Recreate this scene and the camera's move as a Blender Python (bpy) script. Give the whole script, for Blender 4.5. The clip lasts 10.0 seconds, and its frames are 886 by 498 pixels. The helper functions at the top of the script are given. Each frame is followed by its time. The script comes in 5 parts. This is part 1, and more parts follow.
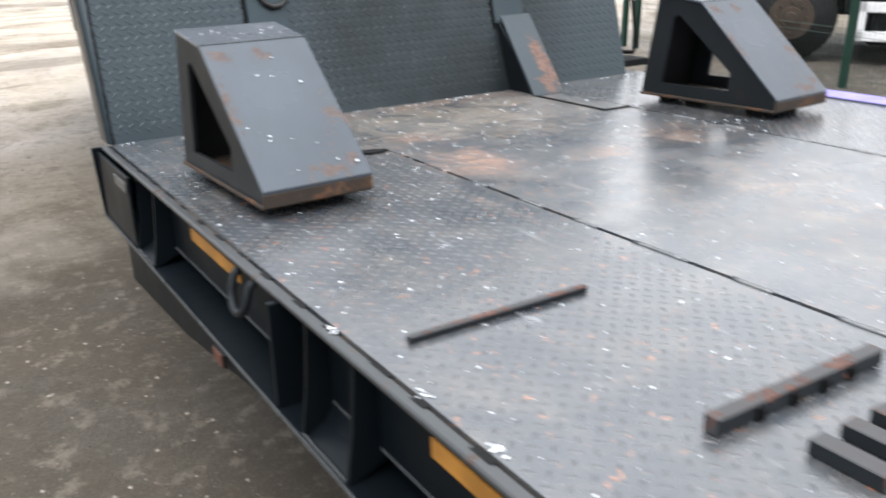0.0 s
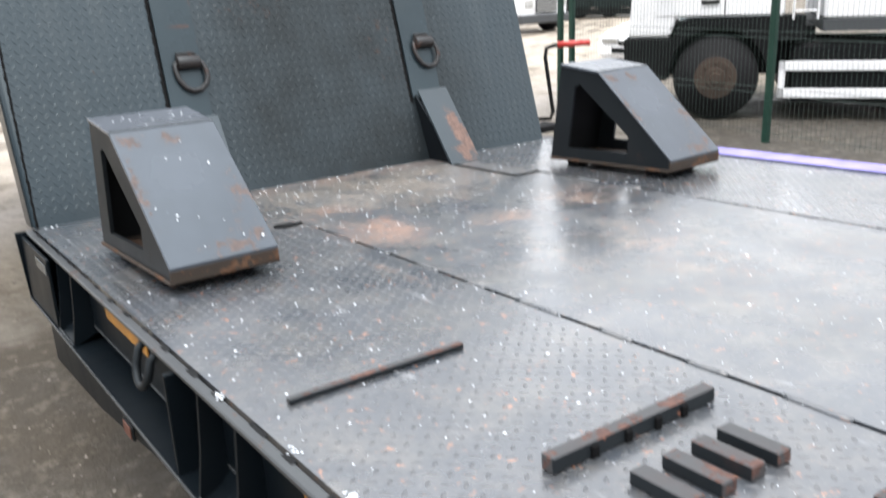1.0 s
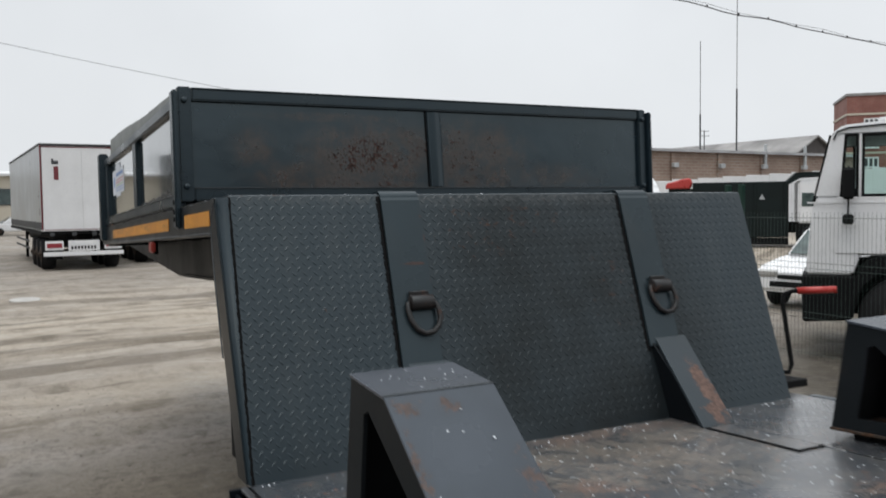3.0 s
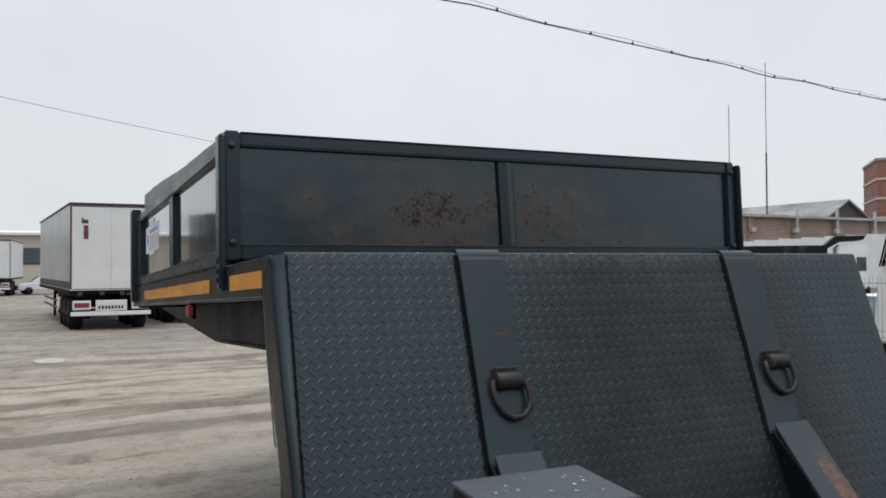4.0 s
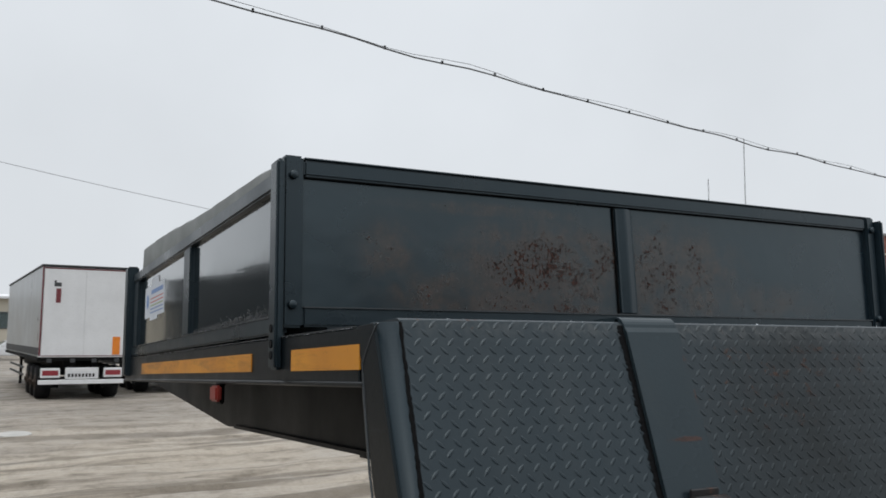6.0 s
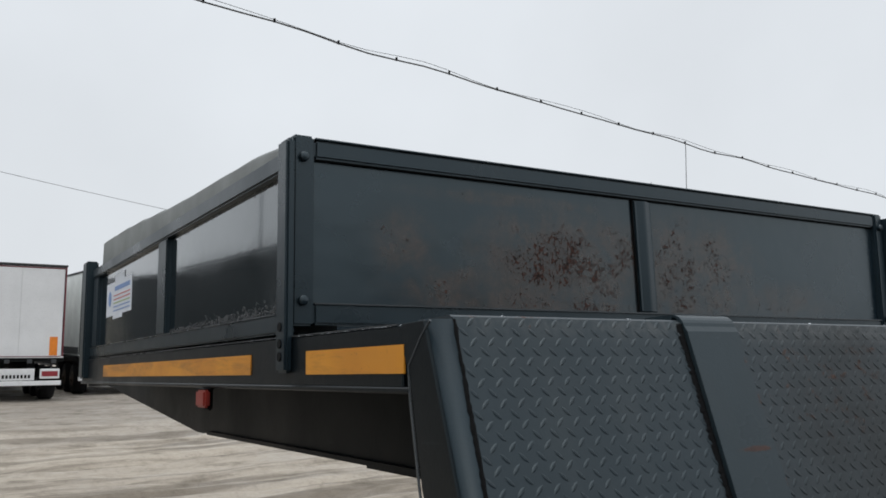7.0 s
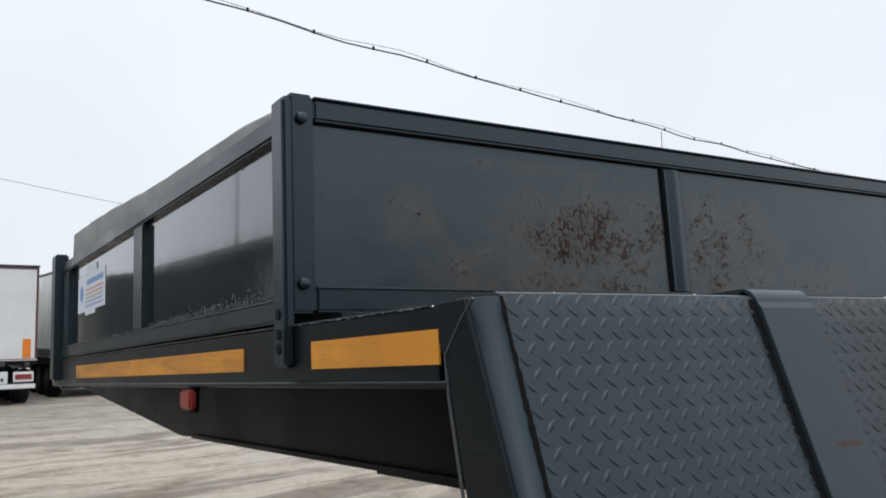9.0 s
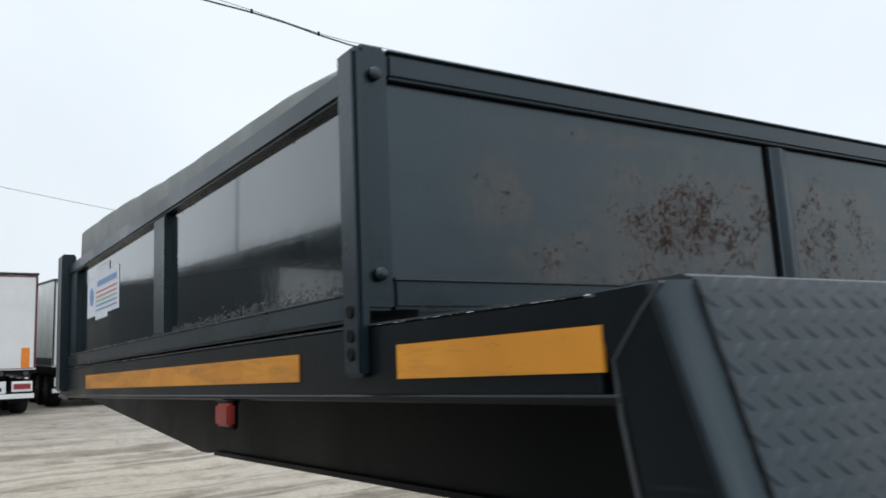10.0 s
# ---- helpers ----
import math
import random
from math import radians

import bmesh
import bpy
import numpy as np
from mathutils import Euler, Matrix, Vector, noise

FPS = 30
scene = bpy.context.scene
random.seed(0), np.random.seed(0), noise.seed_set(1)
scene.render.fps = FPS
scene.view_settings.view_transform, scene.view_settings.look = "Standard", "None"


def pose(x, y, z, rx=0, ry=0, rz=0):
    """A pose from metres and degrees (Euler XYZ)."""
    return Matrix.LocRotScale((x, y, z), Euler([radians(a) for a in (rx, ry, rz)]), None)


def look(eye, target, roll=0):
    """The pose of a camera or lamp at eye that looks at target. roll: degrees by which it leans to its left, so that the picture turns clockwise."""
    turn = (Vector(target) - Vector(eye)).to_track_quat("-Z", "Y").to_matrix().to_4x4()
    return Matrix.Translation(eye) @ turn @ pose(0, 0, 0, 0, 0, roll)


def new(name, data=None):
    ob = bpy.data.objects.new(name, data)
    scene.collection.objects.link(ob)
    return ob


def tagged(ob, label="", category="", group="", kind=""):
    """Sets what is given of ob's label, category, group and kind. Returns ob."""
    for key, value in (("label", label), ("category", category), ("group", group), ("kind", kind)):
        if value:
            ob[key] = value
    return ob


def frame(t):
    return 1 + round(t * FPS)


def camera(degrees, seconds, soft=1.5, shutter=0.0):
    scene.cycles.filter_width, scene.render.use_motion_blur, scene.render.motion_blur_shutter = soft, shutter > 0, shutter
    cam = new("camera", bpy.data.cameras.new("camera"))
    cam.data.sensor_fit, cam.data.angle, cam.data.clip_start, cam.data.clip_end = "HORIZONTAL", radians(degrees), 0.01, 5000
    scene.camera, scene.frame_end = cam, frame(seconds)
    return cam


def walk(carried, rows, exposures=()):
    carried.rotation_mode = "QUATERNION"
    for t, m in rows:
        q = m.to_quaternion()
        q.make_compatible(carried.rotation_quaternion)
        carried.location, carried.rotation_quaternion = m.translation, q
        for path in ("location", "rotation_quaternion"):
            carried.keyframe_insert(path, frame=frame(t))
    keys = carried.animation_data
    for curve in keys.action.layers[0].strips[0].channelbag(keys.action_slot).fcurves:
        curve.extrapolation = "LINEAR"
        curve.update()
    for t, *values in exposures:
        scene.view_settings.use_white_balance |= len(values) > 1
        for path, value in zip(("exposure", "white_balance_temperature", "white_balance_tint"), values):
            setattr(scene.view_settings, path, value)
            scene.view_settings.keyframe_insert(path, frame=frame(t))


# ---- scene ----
cam = camera(54.8, 10.0, soft=1.7, shutter=0.5)
PATH = [
    (0, (-0.617, 1.309, 1.857), (0.357, 2.889, 1.11), -0.5),
    (0.5, (-0.507, 1.118, 1.862), (0.518, 2.65, 1.085), -2.5),
    (1, (-0.532, 1.094, 1.901), (0.545, 2.667, 1.296), -2.2),
    (1.5, (-0.553, 1.119, 1.918), (0.403, 2.821, 1.485), -1.7),
    (2, (-0.599, 1.254, 1.951), (0.258, 3.036, 1.646), -0.5),
    (2.5, (-0.743, 1.552, 1.993), (0.148, 3.336, 1.838), -0.6),
    (2.7, (-0.773, 1.639, 1.99), (0.144, 3.411, 1.848), -0.4),
    (3.8, (-0.676, 2.359, 1.977), (0.189, 4.161, 2.008), -1.0),
    (4, (-0.726, 2.413, 1.979), (0.14, 4.216, 2.019), -0.3),
    (4.5, (-0.86, 2.76, 1.983), (0.049, 4.539, 2.074), 0.6),
    (5, (-0.812, 3.035, 1.968), (0.109, 4.805, 2.105), -0.3),
    (5.5, (-0.733, 3.304, 1.987), (0.172, 5.077, 2.174), -0.2),
    (5.7, (-0.744, 3.362, 1.988), (0.147, 5.141, 2.187), 0.3),
    (7, (-0.876, 3.79, 1.983), (0.155, 5.492, 2.188), 0.5),
    (7.5, (-0.86, 3.846, 1.981), (0.168, 5.55, 2.186), 0.5),
    (8, (-0.872, 3.867, 1.974), (0.168, 5.566, 2.156), 0.9),
    (8.5, (-0.9, 3.938, 1.961), (0.183, 5.612, 2.113), 1.0),
    (9, (-0.802, 4.126, 1.964), (0.275, 5.801, 2.154), -0.8),
    (9.5, (-0.71, 4.303, 1.969), (0.335, 5.995, 2.184), -1.8),
    (10, (-0.78, 4.562, 1.953), (0.3, 6.233, 2.161), -1.0),
]
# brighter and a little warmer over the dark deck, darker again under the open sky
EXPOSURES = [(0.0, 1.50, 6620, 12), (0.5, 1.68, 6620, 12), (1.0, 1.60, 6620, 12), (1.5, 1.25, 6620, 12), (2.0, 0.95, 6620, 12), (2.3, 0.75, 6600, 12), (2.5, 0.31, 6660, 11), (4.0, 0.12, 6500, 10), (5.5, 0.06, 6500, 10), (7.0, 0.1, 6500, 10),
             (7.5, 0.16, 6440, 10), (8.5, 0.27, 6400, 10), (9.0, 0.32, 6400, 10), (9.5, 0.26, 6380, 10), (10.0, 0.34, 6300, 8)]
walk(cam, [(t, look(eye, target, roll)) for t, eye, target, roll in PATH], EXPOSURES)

# ---- light: a snowy, overcast day ----
world = bpy.data.worlds.new("overcast_sky")
scene.world = world
world.use_nodes = True
wn, wl = world.node_tree.nodes, world.node_tree.links
wn.clear()
sky = wn.new("ShaderNodeTexSky")
sky.sky_type = "NISHITA"
sky.sun_disc = False
sky.sun_elevation, sky.sun_rotation = radians(68), radians(231)
sky.air_density, sky.dust_density, sky.ozone_density = 1.0, 8.0, 1.0
grey = wn.new("ShaderNodeMixRGB")
grey.inputs[0].default_value = 0.93
grey.inputs[2].default_value = (7.6, 8.0, 8.4, 1)
back = wn.new("ShaderNodeBackground")
back.inputs[1].default_value = 0.1
wout = wn.new("ShaderNodeOutputWorld")
wl.new(sky.outputs[0], grey.inputs[1])
wl.new(grey.outputs[0], back.inputs[0])
# an overcast sky is brightest overhead
wco = wn.new("ShaderNodeTexCoord")
wsep = wn.new("ShaderNodeSeparateXYZ")
wl.new(wco.outputs["Generated"], wsep.inputs[0])
up = wn.new("ShaderNodeMapRange")
up.inputs[1].default_value, up.inputs[2].default_value = 0.0, 1.0
wl.new(wsep.outputs[2], up.inputs[0])
steep = wn.new("ShaderNodeMath")
steep.operation = "POWER"
steep.inputs[1].default_value = 4.0
wl.new(up.outputs[0], steep.inputs[0])
level = wn.new("ShaderNodeMapRange")
level.inputs[3].default_value, level.inputs[4].default_value = 0.097, 0.26
wl.new(steep.outputs[0], level.inputs[0])
# faint uneven cloud
cloud = wn.new("ShaderNodeTexNoise")
cloud.inputs["Scale"].default_value, cloud.inputs["Detail"].default_value = 2.2, 5.0
wl.new(wco.outputs["Generated"], cloud.inputs["Vector"])
veil = wn.new("ShaderNodeMapRange")
veil.inputs[1].default_value, veil.inputs[2].default_value, veil.inputs[3].default_value, veil.inputs[4].default_value = 0.3, 0.7, 0.93, 1.05
wl.new(cloud.outputs["Fac"], veil.inputs[0])
dim = wn.new("ShaderNodeMath")
dim.operation = "MULTIPLY"
wl.new(level.outputs[0], dim.inputs[0])
wl.new(veil.outputs[0], dim.inputs[1])
wl.new(dim.outputs[0], back.inputs[1])
wl.new(back.outputs[0], wout.inputs[0])
sun = new("sun", bpy.data.lights.new("sun", "SUN"))
sun.data.energy, sun.data.angle, sun.data.color = 0.5, radians(40), (1.0, 0.97, 0.93)
sun.matrix_world = look((-5, -4, 16), (0, 0, 0))


# ---- materials ----
class Nodes:
    """A small helper that wires up one node material."""

    def __init__(self, name):
        self.m = bpy.data.materials.new(name)
        self.m.use_nodes = True
        self.t = self.m.node_tree
        self.b = self.t.nodes["Principled BSDF"]
        self.co = self.t.nodes.new("ShaderNodeTexCoord").outputs["Object"]

    def n(self, kind, **inputs):
        node = self.t.nodes.new(kind)
        for k, v in inputs.items():
            self.put(node.inputs[k.replace("_", " ")], v)
        return node

    def put(self, socket, v):
        if isinstance(v, bpy.types.NodeSocket):
            self.t.links.new(v, socket)
        else:
            socket.default_value = v

    def noise(self, scale, detail=4.0, rough=0.55, co=None, distort=0.0):
        return self.n("ShaderNodeTexNoise", Vector=co or self.co, Scale=scale, Detail=detail, Roughness=rough, Distortion=distort).outputs["Fac"]

    def ramp(self, fac, lo, hi, a=0.0, b=1.0):
        r = self.n("ShaderNodeMapRange", Value=fac)
        r.inputs[1].default_value, r.inputs[2].default_value, r.inputs[3].default_value, r.inputs[4].default_value = lo, hi, a, b
        return r.outputs[0]

    def math(self, op, a, b=0.0):
        x = self.t.nodes.new("ShaderNodeMath")
        x.operation = op
        self.put(x.inputs[0], a)
        self.put(x.inputs[1], b)
        return x.outputs[0]

    def mix(self, fac, a, b):
        x = self.t.nodes.new("ShaderNodeMixRGB")
        for s, v in zip(x.inputs, (fac, a, b)):
            self.put(s, v if isinstance(v, (bpy.types.NodeSocket, float, int)) else (*v, 1))
        return x.outputs[0]

    def stretch(self, sx, sy, sz):
        mp = self.n("ShaderNodeMapping", Vector=self.co)
        mp.inputs["Scale"].default_value = (sx, sy, sz)
        return mp.outputs[0]

    def blob(self, centre, radii):
        """1 in the middle of an ellipsoid, falling to 0 at its rim."""
        mp = self.n("ShaderNodeMapping", Vector=self.co)
        mp.inputs["Location"].default_value = [-c / r for c, r in zip(centre, radii)]
        mp.inputs["Scale"].default_value = [1 / r for r in radii]
        ln = self.t.nodes.new("ShaderNodeVectorMath")
        ln.operation = "LENGTH"
        self.t.links.new(mp.outputs[0], ln.inputs[0])
        return self.ramp(ln.outputs["Value"], 0.0, 1.0, 1.0, 0.0)

    def bump(self, height, strength=0.3, distance=0.01):
        self.put(self.b.inputs["Normal"], self.n("ShaderNodeBump", Height=height, Strength=strength, Distance=distance).outputs[0])

    def done(self, colour, rough, metal=0.0, spec=0.5):
        self.put(self.b.inputs["Base Color"], colour if isinstance(colour, bpy.types.NodeSocket) else (*colour, 1))
        self.put(self.b.inputs["Roughness"], rough)
        self.put(self.b.inputs["Metallic"], metal)
        self.put(self.b.inputs["Specular IOR Level"], spec)
        return self.m


RUST_A, RUST_B = (0.038, 0.019, 0.014), (0.085, 0.040, 0.026)


def paint(name, base, rough=0.35, wear=0.0, spots=(), vary=0.12, dust=0.0, speck=140.0, grime=(0.030, 0.034, 0.035), spec=0.38, tall=1.0, rust=None, dusty=None, scuffed=None):
    """Painted steel: dull and glossy streaks, fine scratches, blistered rust where wear or a spot calls for it."""
    k = Nodes(name)
    big, fine = k.noise(2.3, 5), k.noise(speck, 3)
    streak = k.noise(7.0, 4, co=k.stretch(1, 1, 0.12 * tall))
    dark = tuple(c * (1 - vary * 1.6) for c in base)
    light = tuple(min(1, c * (1 + vary * 1.6)) for c in base)
    col = k.mix(k.ramp(big, 0.3, 0.7), dark, light)
    col = k.mix(k.ramp(streak, 0.52, 0.75, 0.0, 0.3 + dust), col, grime)
    if dusty:
        centre, radii, tone = dusty
        veil = k.math("MULTIPLY", k.ramp(k.blob(centre, radii), 0.0, 0.4), k.ramp(k.noise(4.0, 5, 0.6), 0.3, 0.65, 0.45, 1.0))
        col = k.mix(veil, col, tone)
        spec = k.ramp(veil, 0.0, 1.0, spec, spec * 0.52)
    if scuffed:
        centre, radii, tone = scuffed
        worn = k.math("MULTIPLY", k.ramp(k.blob(centre, radii), 0.0, 0.7), k.ramp(k.noise(42.0, 6, 0.7), 0.44, 0.60, 0.15, 1.0))
        col = k.mix(worn, col, tone)
    scratch = k.ramp(k.noise(38.0, 4, 0.6, co=k.stretch(1, 0.15, 1)), 0.69, 0.74, 0.0, 0.35)
    col = k.mix(scratch, col, tuple(min(1, c * 2.6 + 0.01) for c in base))
    flake = k.ramp(k.noise(60.0, 4), 0.3, 0.7, -0.08, 0.08)
    mask = k.ramp(k.math("ADD", k.noise(9.0, 8, 0.7), flake), 0.80 - wear, 0.84 - wear)
    halo = k.ramp(k.noise(5.0, 8, 0.7), 0.72 - wear, 0.92 - wear, 0.0, 0.5)
    for centre, radii, power in spots:
        spot = k.math("MULTIPLY", k.blob(centre, radii), power)
        grain = k.math("ADD", k.math("ADD", k.noise(21.0, 8, 0.72), k.math("MULTIPLY", flake, 0.7)), k.math("MULTIPLY", spot, 0.27))
        mask = k.math("MAXIMUM", mask, k.math("MULTIPLY", k.ramp(grain, 0.685, 0.715), k.ramp(spot, 0.02, 0.2)))
        halo = k.math("MAXIMUM", halo, k.math("MULTIPLY", k.ramp(grain, 0.56, 0.74, 0.0, 0.55), k.ramp(spot, 0.0, 0.4)))
    ra, rb = rust or (RUST_A, RUST_B)
    rcol = k.mix(k.ramp(k.noise(55.0, 5), 0.35, 0.65), ra, rb)
    col = k.mix(halo, col, k.mix(0.5, ra, base))
    col = k.mix(k.math("MULTIPLY", mask, 0.9), col, rcol)
    r = k.math("ADD", k.ramp(big, 0.25, 0.75, rough - 0.08, rough + 0.1), k.math("MULTIPLY", mask, 0.35))
    k.bump(k.math("ADD", k.math("MULTIPLY", fine, 0.35), k.math("ADD", k.noise(14, 3), k.math("MULTIPLY", mask, 1.6))), 0.2, 0.004)
    k.b.inputs["Specular Tint"].default_value = (0.82, 0.95, 1.0, 1)
    return k.done(col, r, 0.0, spec)


def plain(name, base, rough=0.5, metal=0.0, vary=0.1, scale=8.0, bump=0.1, spec=0.5):
    k = Nodes(name)
    a, b = k.noise(scale, 6), k.noise(scale * 14, 3)
    col = k.mix(k.ramp(a, 0.3, 0.7), tuple(c * (1 - vary) for c in base), tuple(min(1, c * (1 + vary)) for c in base))
    col = k.mix(k.ramp(b, 0.55, 0.8, 0, 0.35), col, tuple(c * 0.65 for c in base))
    k.bump(k.math("ADD", a, b), bump, 0.004)
    return k.done(col, k.ramp(a, 0.3, 0.7, rough - 0.06, rough + 0.08), metal, spec)


K = 1.18  # metres to one unit of the trailer's own drawing, in which it is 2.5 wide


def kk(*v):
    return tuple(c * K for c in v)


M_WALL = paint("tread_plate_paint", (0.0056, 0.0112, 0.0156), 0.38, 0.09, spec=0.58, rust=((0.024, 0.014, 0.010), (0.060, 0.029, 0.018)), dusty=(kk(1.38, 4.25, 1.30), kk(0.78, 0.9, 0.95), (0.0088, 0.0104, 0.0108)), scuffed=(kk(1.2, 4.40, 1.745), kk(1.6, 0.3, 0.055), (0.052, 0.054, 0.054)), spots= [(kk(1.2, 4.3, 1.66), kk(0.42, 0.4, 0.13), 0.55), (kk(1.6, 4.2, 1.35), kk(0.25, 0.3, 0.3), 0.45), (kk(1.05, 4.35, 1.60), kk(0.35, 0.4, 0.2), 0.5)])
M_STEEL = paint("anthracite_paint", (0.0046, 0.0118, 0.0185), 0.20, 0.03, spec=0.7)
# Near neck rail and wall side: anthracite with their shade painted in
M_NECK = paint("shaded_neck_rail_paint", (0.0034, 0.0056, 0.0074), 0.34, 0.05, spec=0.24, grime=(0.012, 0.013, 0.013))
# Near side rail: the trailer's paint darkened for the shade under the rim
M_RAIL = paint("shaded_side_rail_paint", (0.0036, 0.0056, 0.0076), 0.38, 0.07, spec=0.10, grime=(0.009, 0.009, 0.009))
M_CORNER = paint("folded_corner_paint", (0.0060, 0.0130, 0.0180), 0.40, 0.04, spec=0.26)
# Chassis paint, blackened for the shade under the neck
M_DARK = paint("shaded_black_chassis_paint", (0.0044, 0.0055, 0.0068), 0.42, 0.03, spec=0.10, grime=(0.016, 0.016, 0.016))
M_STRAP = paint("smooth_strap_paint", (0.0155, 0.0240, 0.0290), 0.28, 0.02, [(kk(1.82, 3.95, 0.95), kk(0.07, 0.16, 0.22), 1.4), (kk(0.755, 4.3, 1.5), kk(0.02, 0.3, 0.35), 0.8), (kk(0.69, 4.3, 1.49), kk(0.08, 0.3, 0.008), 1.4)],
                rust=((0.035, 0.018, 0.014), (0.070, 0.033, 0.023)))
M_BRACE = paint("scraped_brace_paint", (0.021, 0.027, 0.032), 0.30, 0.03, [(kk(1.79, 3.97, 0.96), kk(0.06, 0.22, 0.20), 1.9), (kk(1.76, 3.90, 0.88), kk(0.08, 0.1, 0.08), 1.5)],
                rust=((0.075, 0.042, 0.032), (0.16, 0.095, 0.072)))
M_TOPEDGE = paint("worn_top_edge_paint", (0.030, 0.038, 0.044), 0.34, 0.16, rust=((0.05, 0.024, 0.017), (0.12, 0.052, 0.032)))
# Pale edge paint, for worn edges and for painted highlights
M_EDGE = paint("worn_lit_edge_paint", (0.055, 0.060, 0.064), 0.26, 0.05)
M_RIM = paint("scuffed_rim_paint", (0.042, 0.044, 0.046), 0.36, 0.18, spec=0.4, rust=((0.045, 0.026, 0.018), (0.10, 0.058, 0.038)))


def board_material():
    """Dull glossy paint that has blistered and flaked into rust in patches; streaks and shallow dents."""
    k = Nodes("dropside_paint")
    big, streak = k.noise(2.0, 5), k.noise(6.0, 4, co=k.stretch(1, 1, 0.14))
    col = k.mix(k.ramp(big, 0.3, 0.7), (0.0040, 0.0108, 0.0168), (0.0078, 0.0176, 0.0262))
    col = k.mix(k.ramp(k.noise(1.3, 3), 0.42, 0.6), col, k.mix(k.ramp(big, 0.3, 0.7), (0.0036, 0.0092, 0.0136), (0.0064, 0.0140, 0.0204)))
    col = k.mix(k.ramp(streak, 0.52, 0.72, 0.0, 0.55), col, (0.013, 0.019, 0.024))
    area = None
    for centre, radii, power in (((0.88, 5.08, 1.975), (0.42, 0.5, 0.19), 1.0), ((0.62, 5.08, 1.87), (0.42, 0.5, 0.09), 0.72), ((1.40, 5.08, 1.95), (0.40, 0.5, 0.24), 0.76),
                                 ((0.32, 5.08, 1.99), (0.13, 0.5, 0.13), 0.55), ((0.80, 5.08, 1.83), (0.60, 0.5, 0.035), 0.8), ((1.85, 5.08, 1.88), (0.4, 0.5, 0.08), 0.5), ((0.70, 5.08, 2.13), (0.5, 0.5, 0.03), 0.5)):
        f = k.math("MULTIPLY", k.ramp(k.blob(kk(*centre), kk(*radii)), 0.0, 0.55), power)
        area = f if area is None else k.math("MAXIMUM", area, f)
    area = k.math("MULTIPLY", area, k.ramp(k.noise(5.5, 4, 0.6), 0.34, 0.56, 0.45, 1.05))
    chips = k.math("ADD", k.math("ADD", k.math("MULTIPLY", k.noise(78.0, 7, 0.72, co=k.stretch(1, 1, 0.75)), 0.66), k.math("MULTIPLY", k.noise(15.0, 5, 0.65), 0.34)), k.math("MULTIPLY", area, 0.185))
    flake = k.math("MULTIPLY", k.ramp(chips, 0.684, 0.710), k.ramp(area, 0.05, 0.2))
    lifted = k.math("MULTIPLY", k.ramp(chips, 0.660, 0.690), k.ramp(area, 0.05, 0.2))
    stain = k.math("MULTIPLY", k.ramp(k.math("ADD", k.noise(10.0, 6, 0.65), k.math("MULTIPLY", area, 0.25)), 0.42, 0.68, 0.0, 0.9), k.ramp(area, 0.0, 0.6))
    rust = k.mix(k.ramp(k.noise(85.0, 5, 0.65), 0.44, 0.56), (0.014, 0.0085, 0.007), (0.082, 0.033, 0.022))
    col = k.mix(stain, col, k.mix(k.ramp(k.noise(34.0, 5, 0.7), 0.4, 0.62), (0.030, 0.0210, 0.0160), (0.056, 0.0315, 0.0205)))
    col = k.mix(k.math("MULTIPLY", lifted, 0.45), col, (0.010, 0.010, 0.010))
    col = k.mix(k.math("MULTIPLY", flake, 0.78), col, rust)
    k.b.inputs["Specular Tint"].default_value = (0.80, 0.95, 1.0, 1)
    dent = k.noise(2.6, 3)
    k.bump(k.math("ADD", k.math("ADD", k.math("MULTIPLY", dent, 3.0), k.math("MULTIPLY", lifted, 1.4)), k.math("MULTIPLY", k.noise(110, 3), 0.06)), 0.35, 0.006)
    return k.done(col, k.math("ADD", k.ramp(big, 0.3, 0.7, 0.24, 0.33), k.math("MULTIPLY", flake, 0.4)), 0.0, k.ramp(flake, 0.0, 1.0, 0.86, 0.2))


M_BOX = board_material()
M_FRAME = paint("dropside_frame_paint", (0.0085, 0.0165, 0.0225), 0.30, 0.06, spec=0.6, rust=((0.030, 0.017, 0.013), (0.070, 0.034, 0.024)))
M_SEAM = plain("black_seam_and_shade", (0.0035, 0.0036, 0.004), 0.75, spec=0.1)
M_MESH = plain("green_mesh_wire", (0.040, 0.062, 0.054), 0.5, spec=0.3)
M_COVER = paint("round_cover_paint", (0.050, 0.056, 0.064), 0.32, 0.20, rust=((0.06, 0.03, 0.022), (0.13, 0.062, 0.043)))
M_BARTOP = paint("lit_worn_bar_top", (0.034, 0.033, 0.034), 0.42, 0.27, rust=((0.050, 0.024, 0.019), (0.105, 0.050, 0.036)))
M_SIDE = paint("glossy_side_paint", (0.004, 0.008, 0.010), 0.06, 0.0, vary=0.1, spec=1.0, dust=-0.15)
M_SIDE.node_tree.nodes["Principled BSDF"].inputs["Coat Weight"].default_value = 0.6
M_SIDE.node_tree.nodes["Bump"].inputs["Strength"].default_value = 0.09
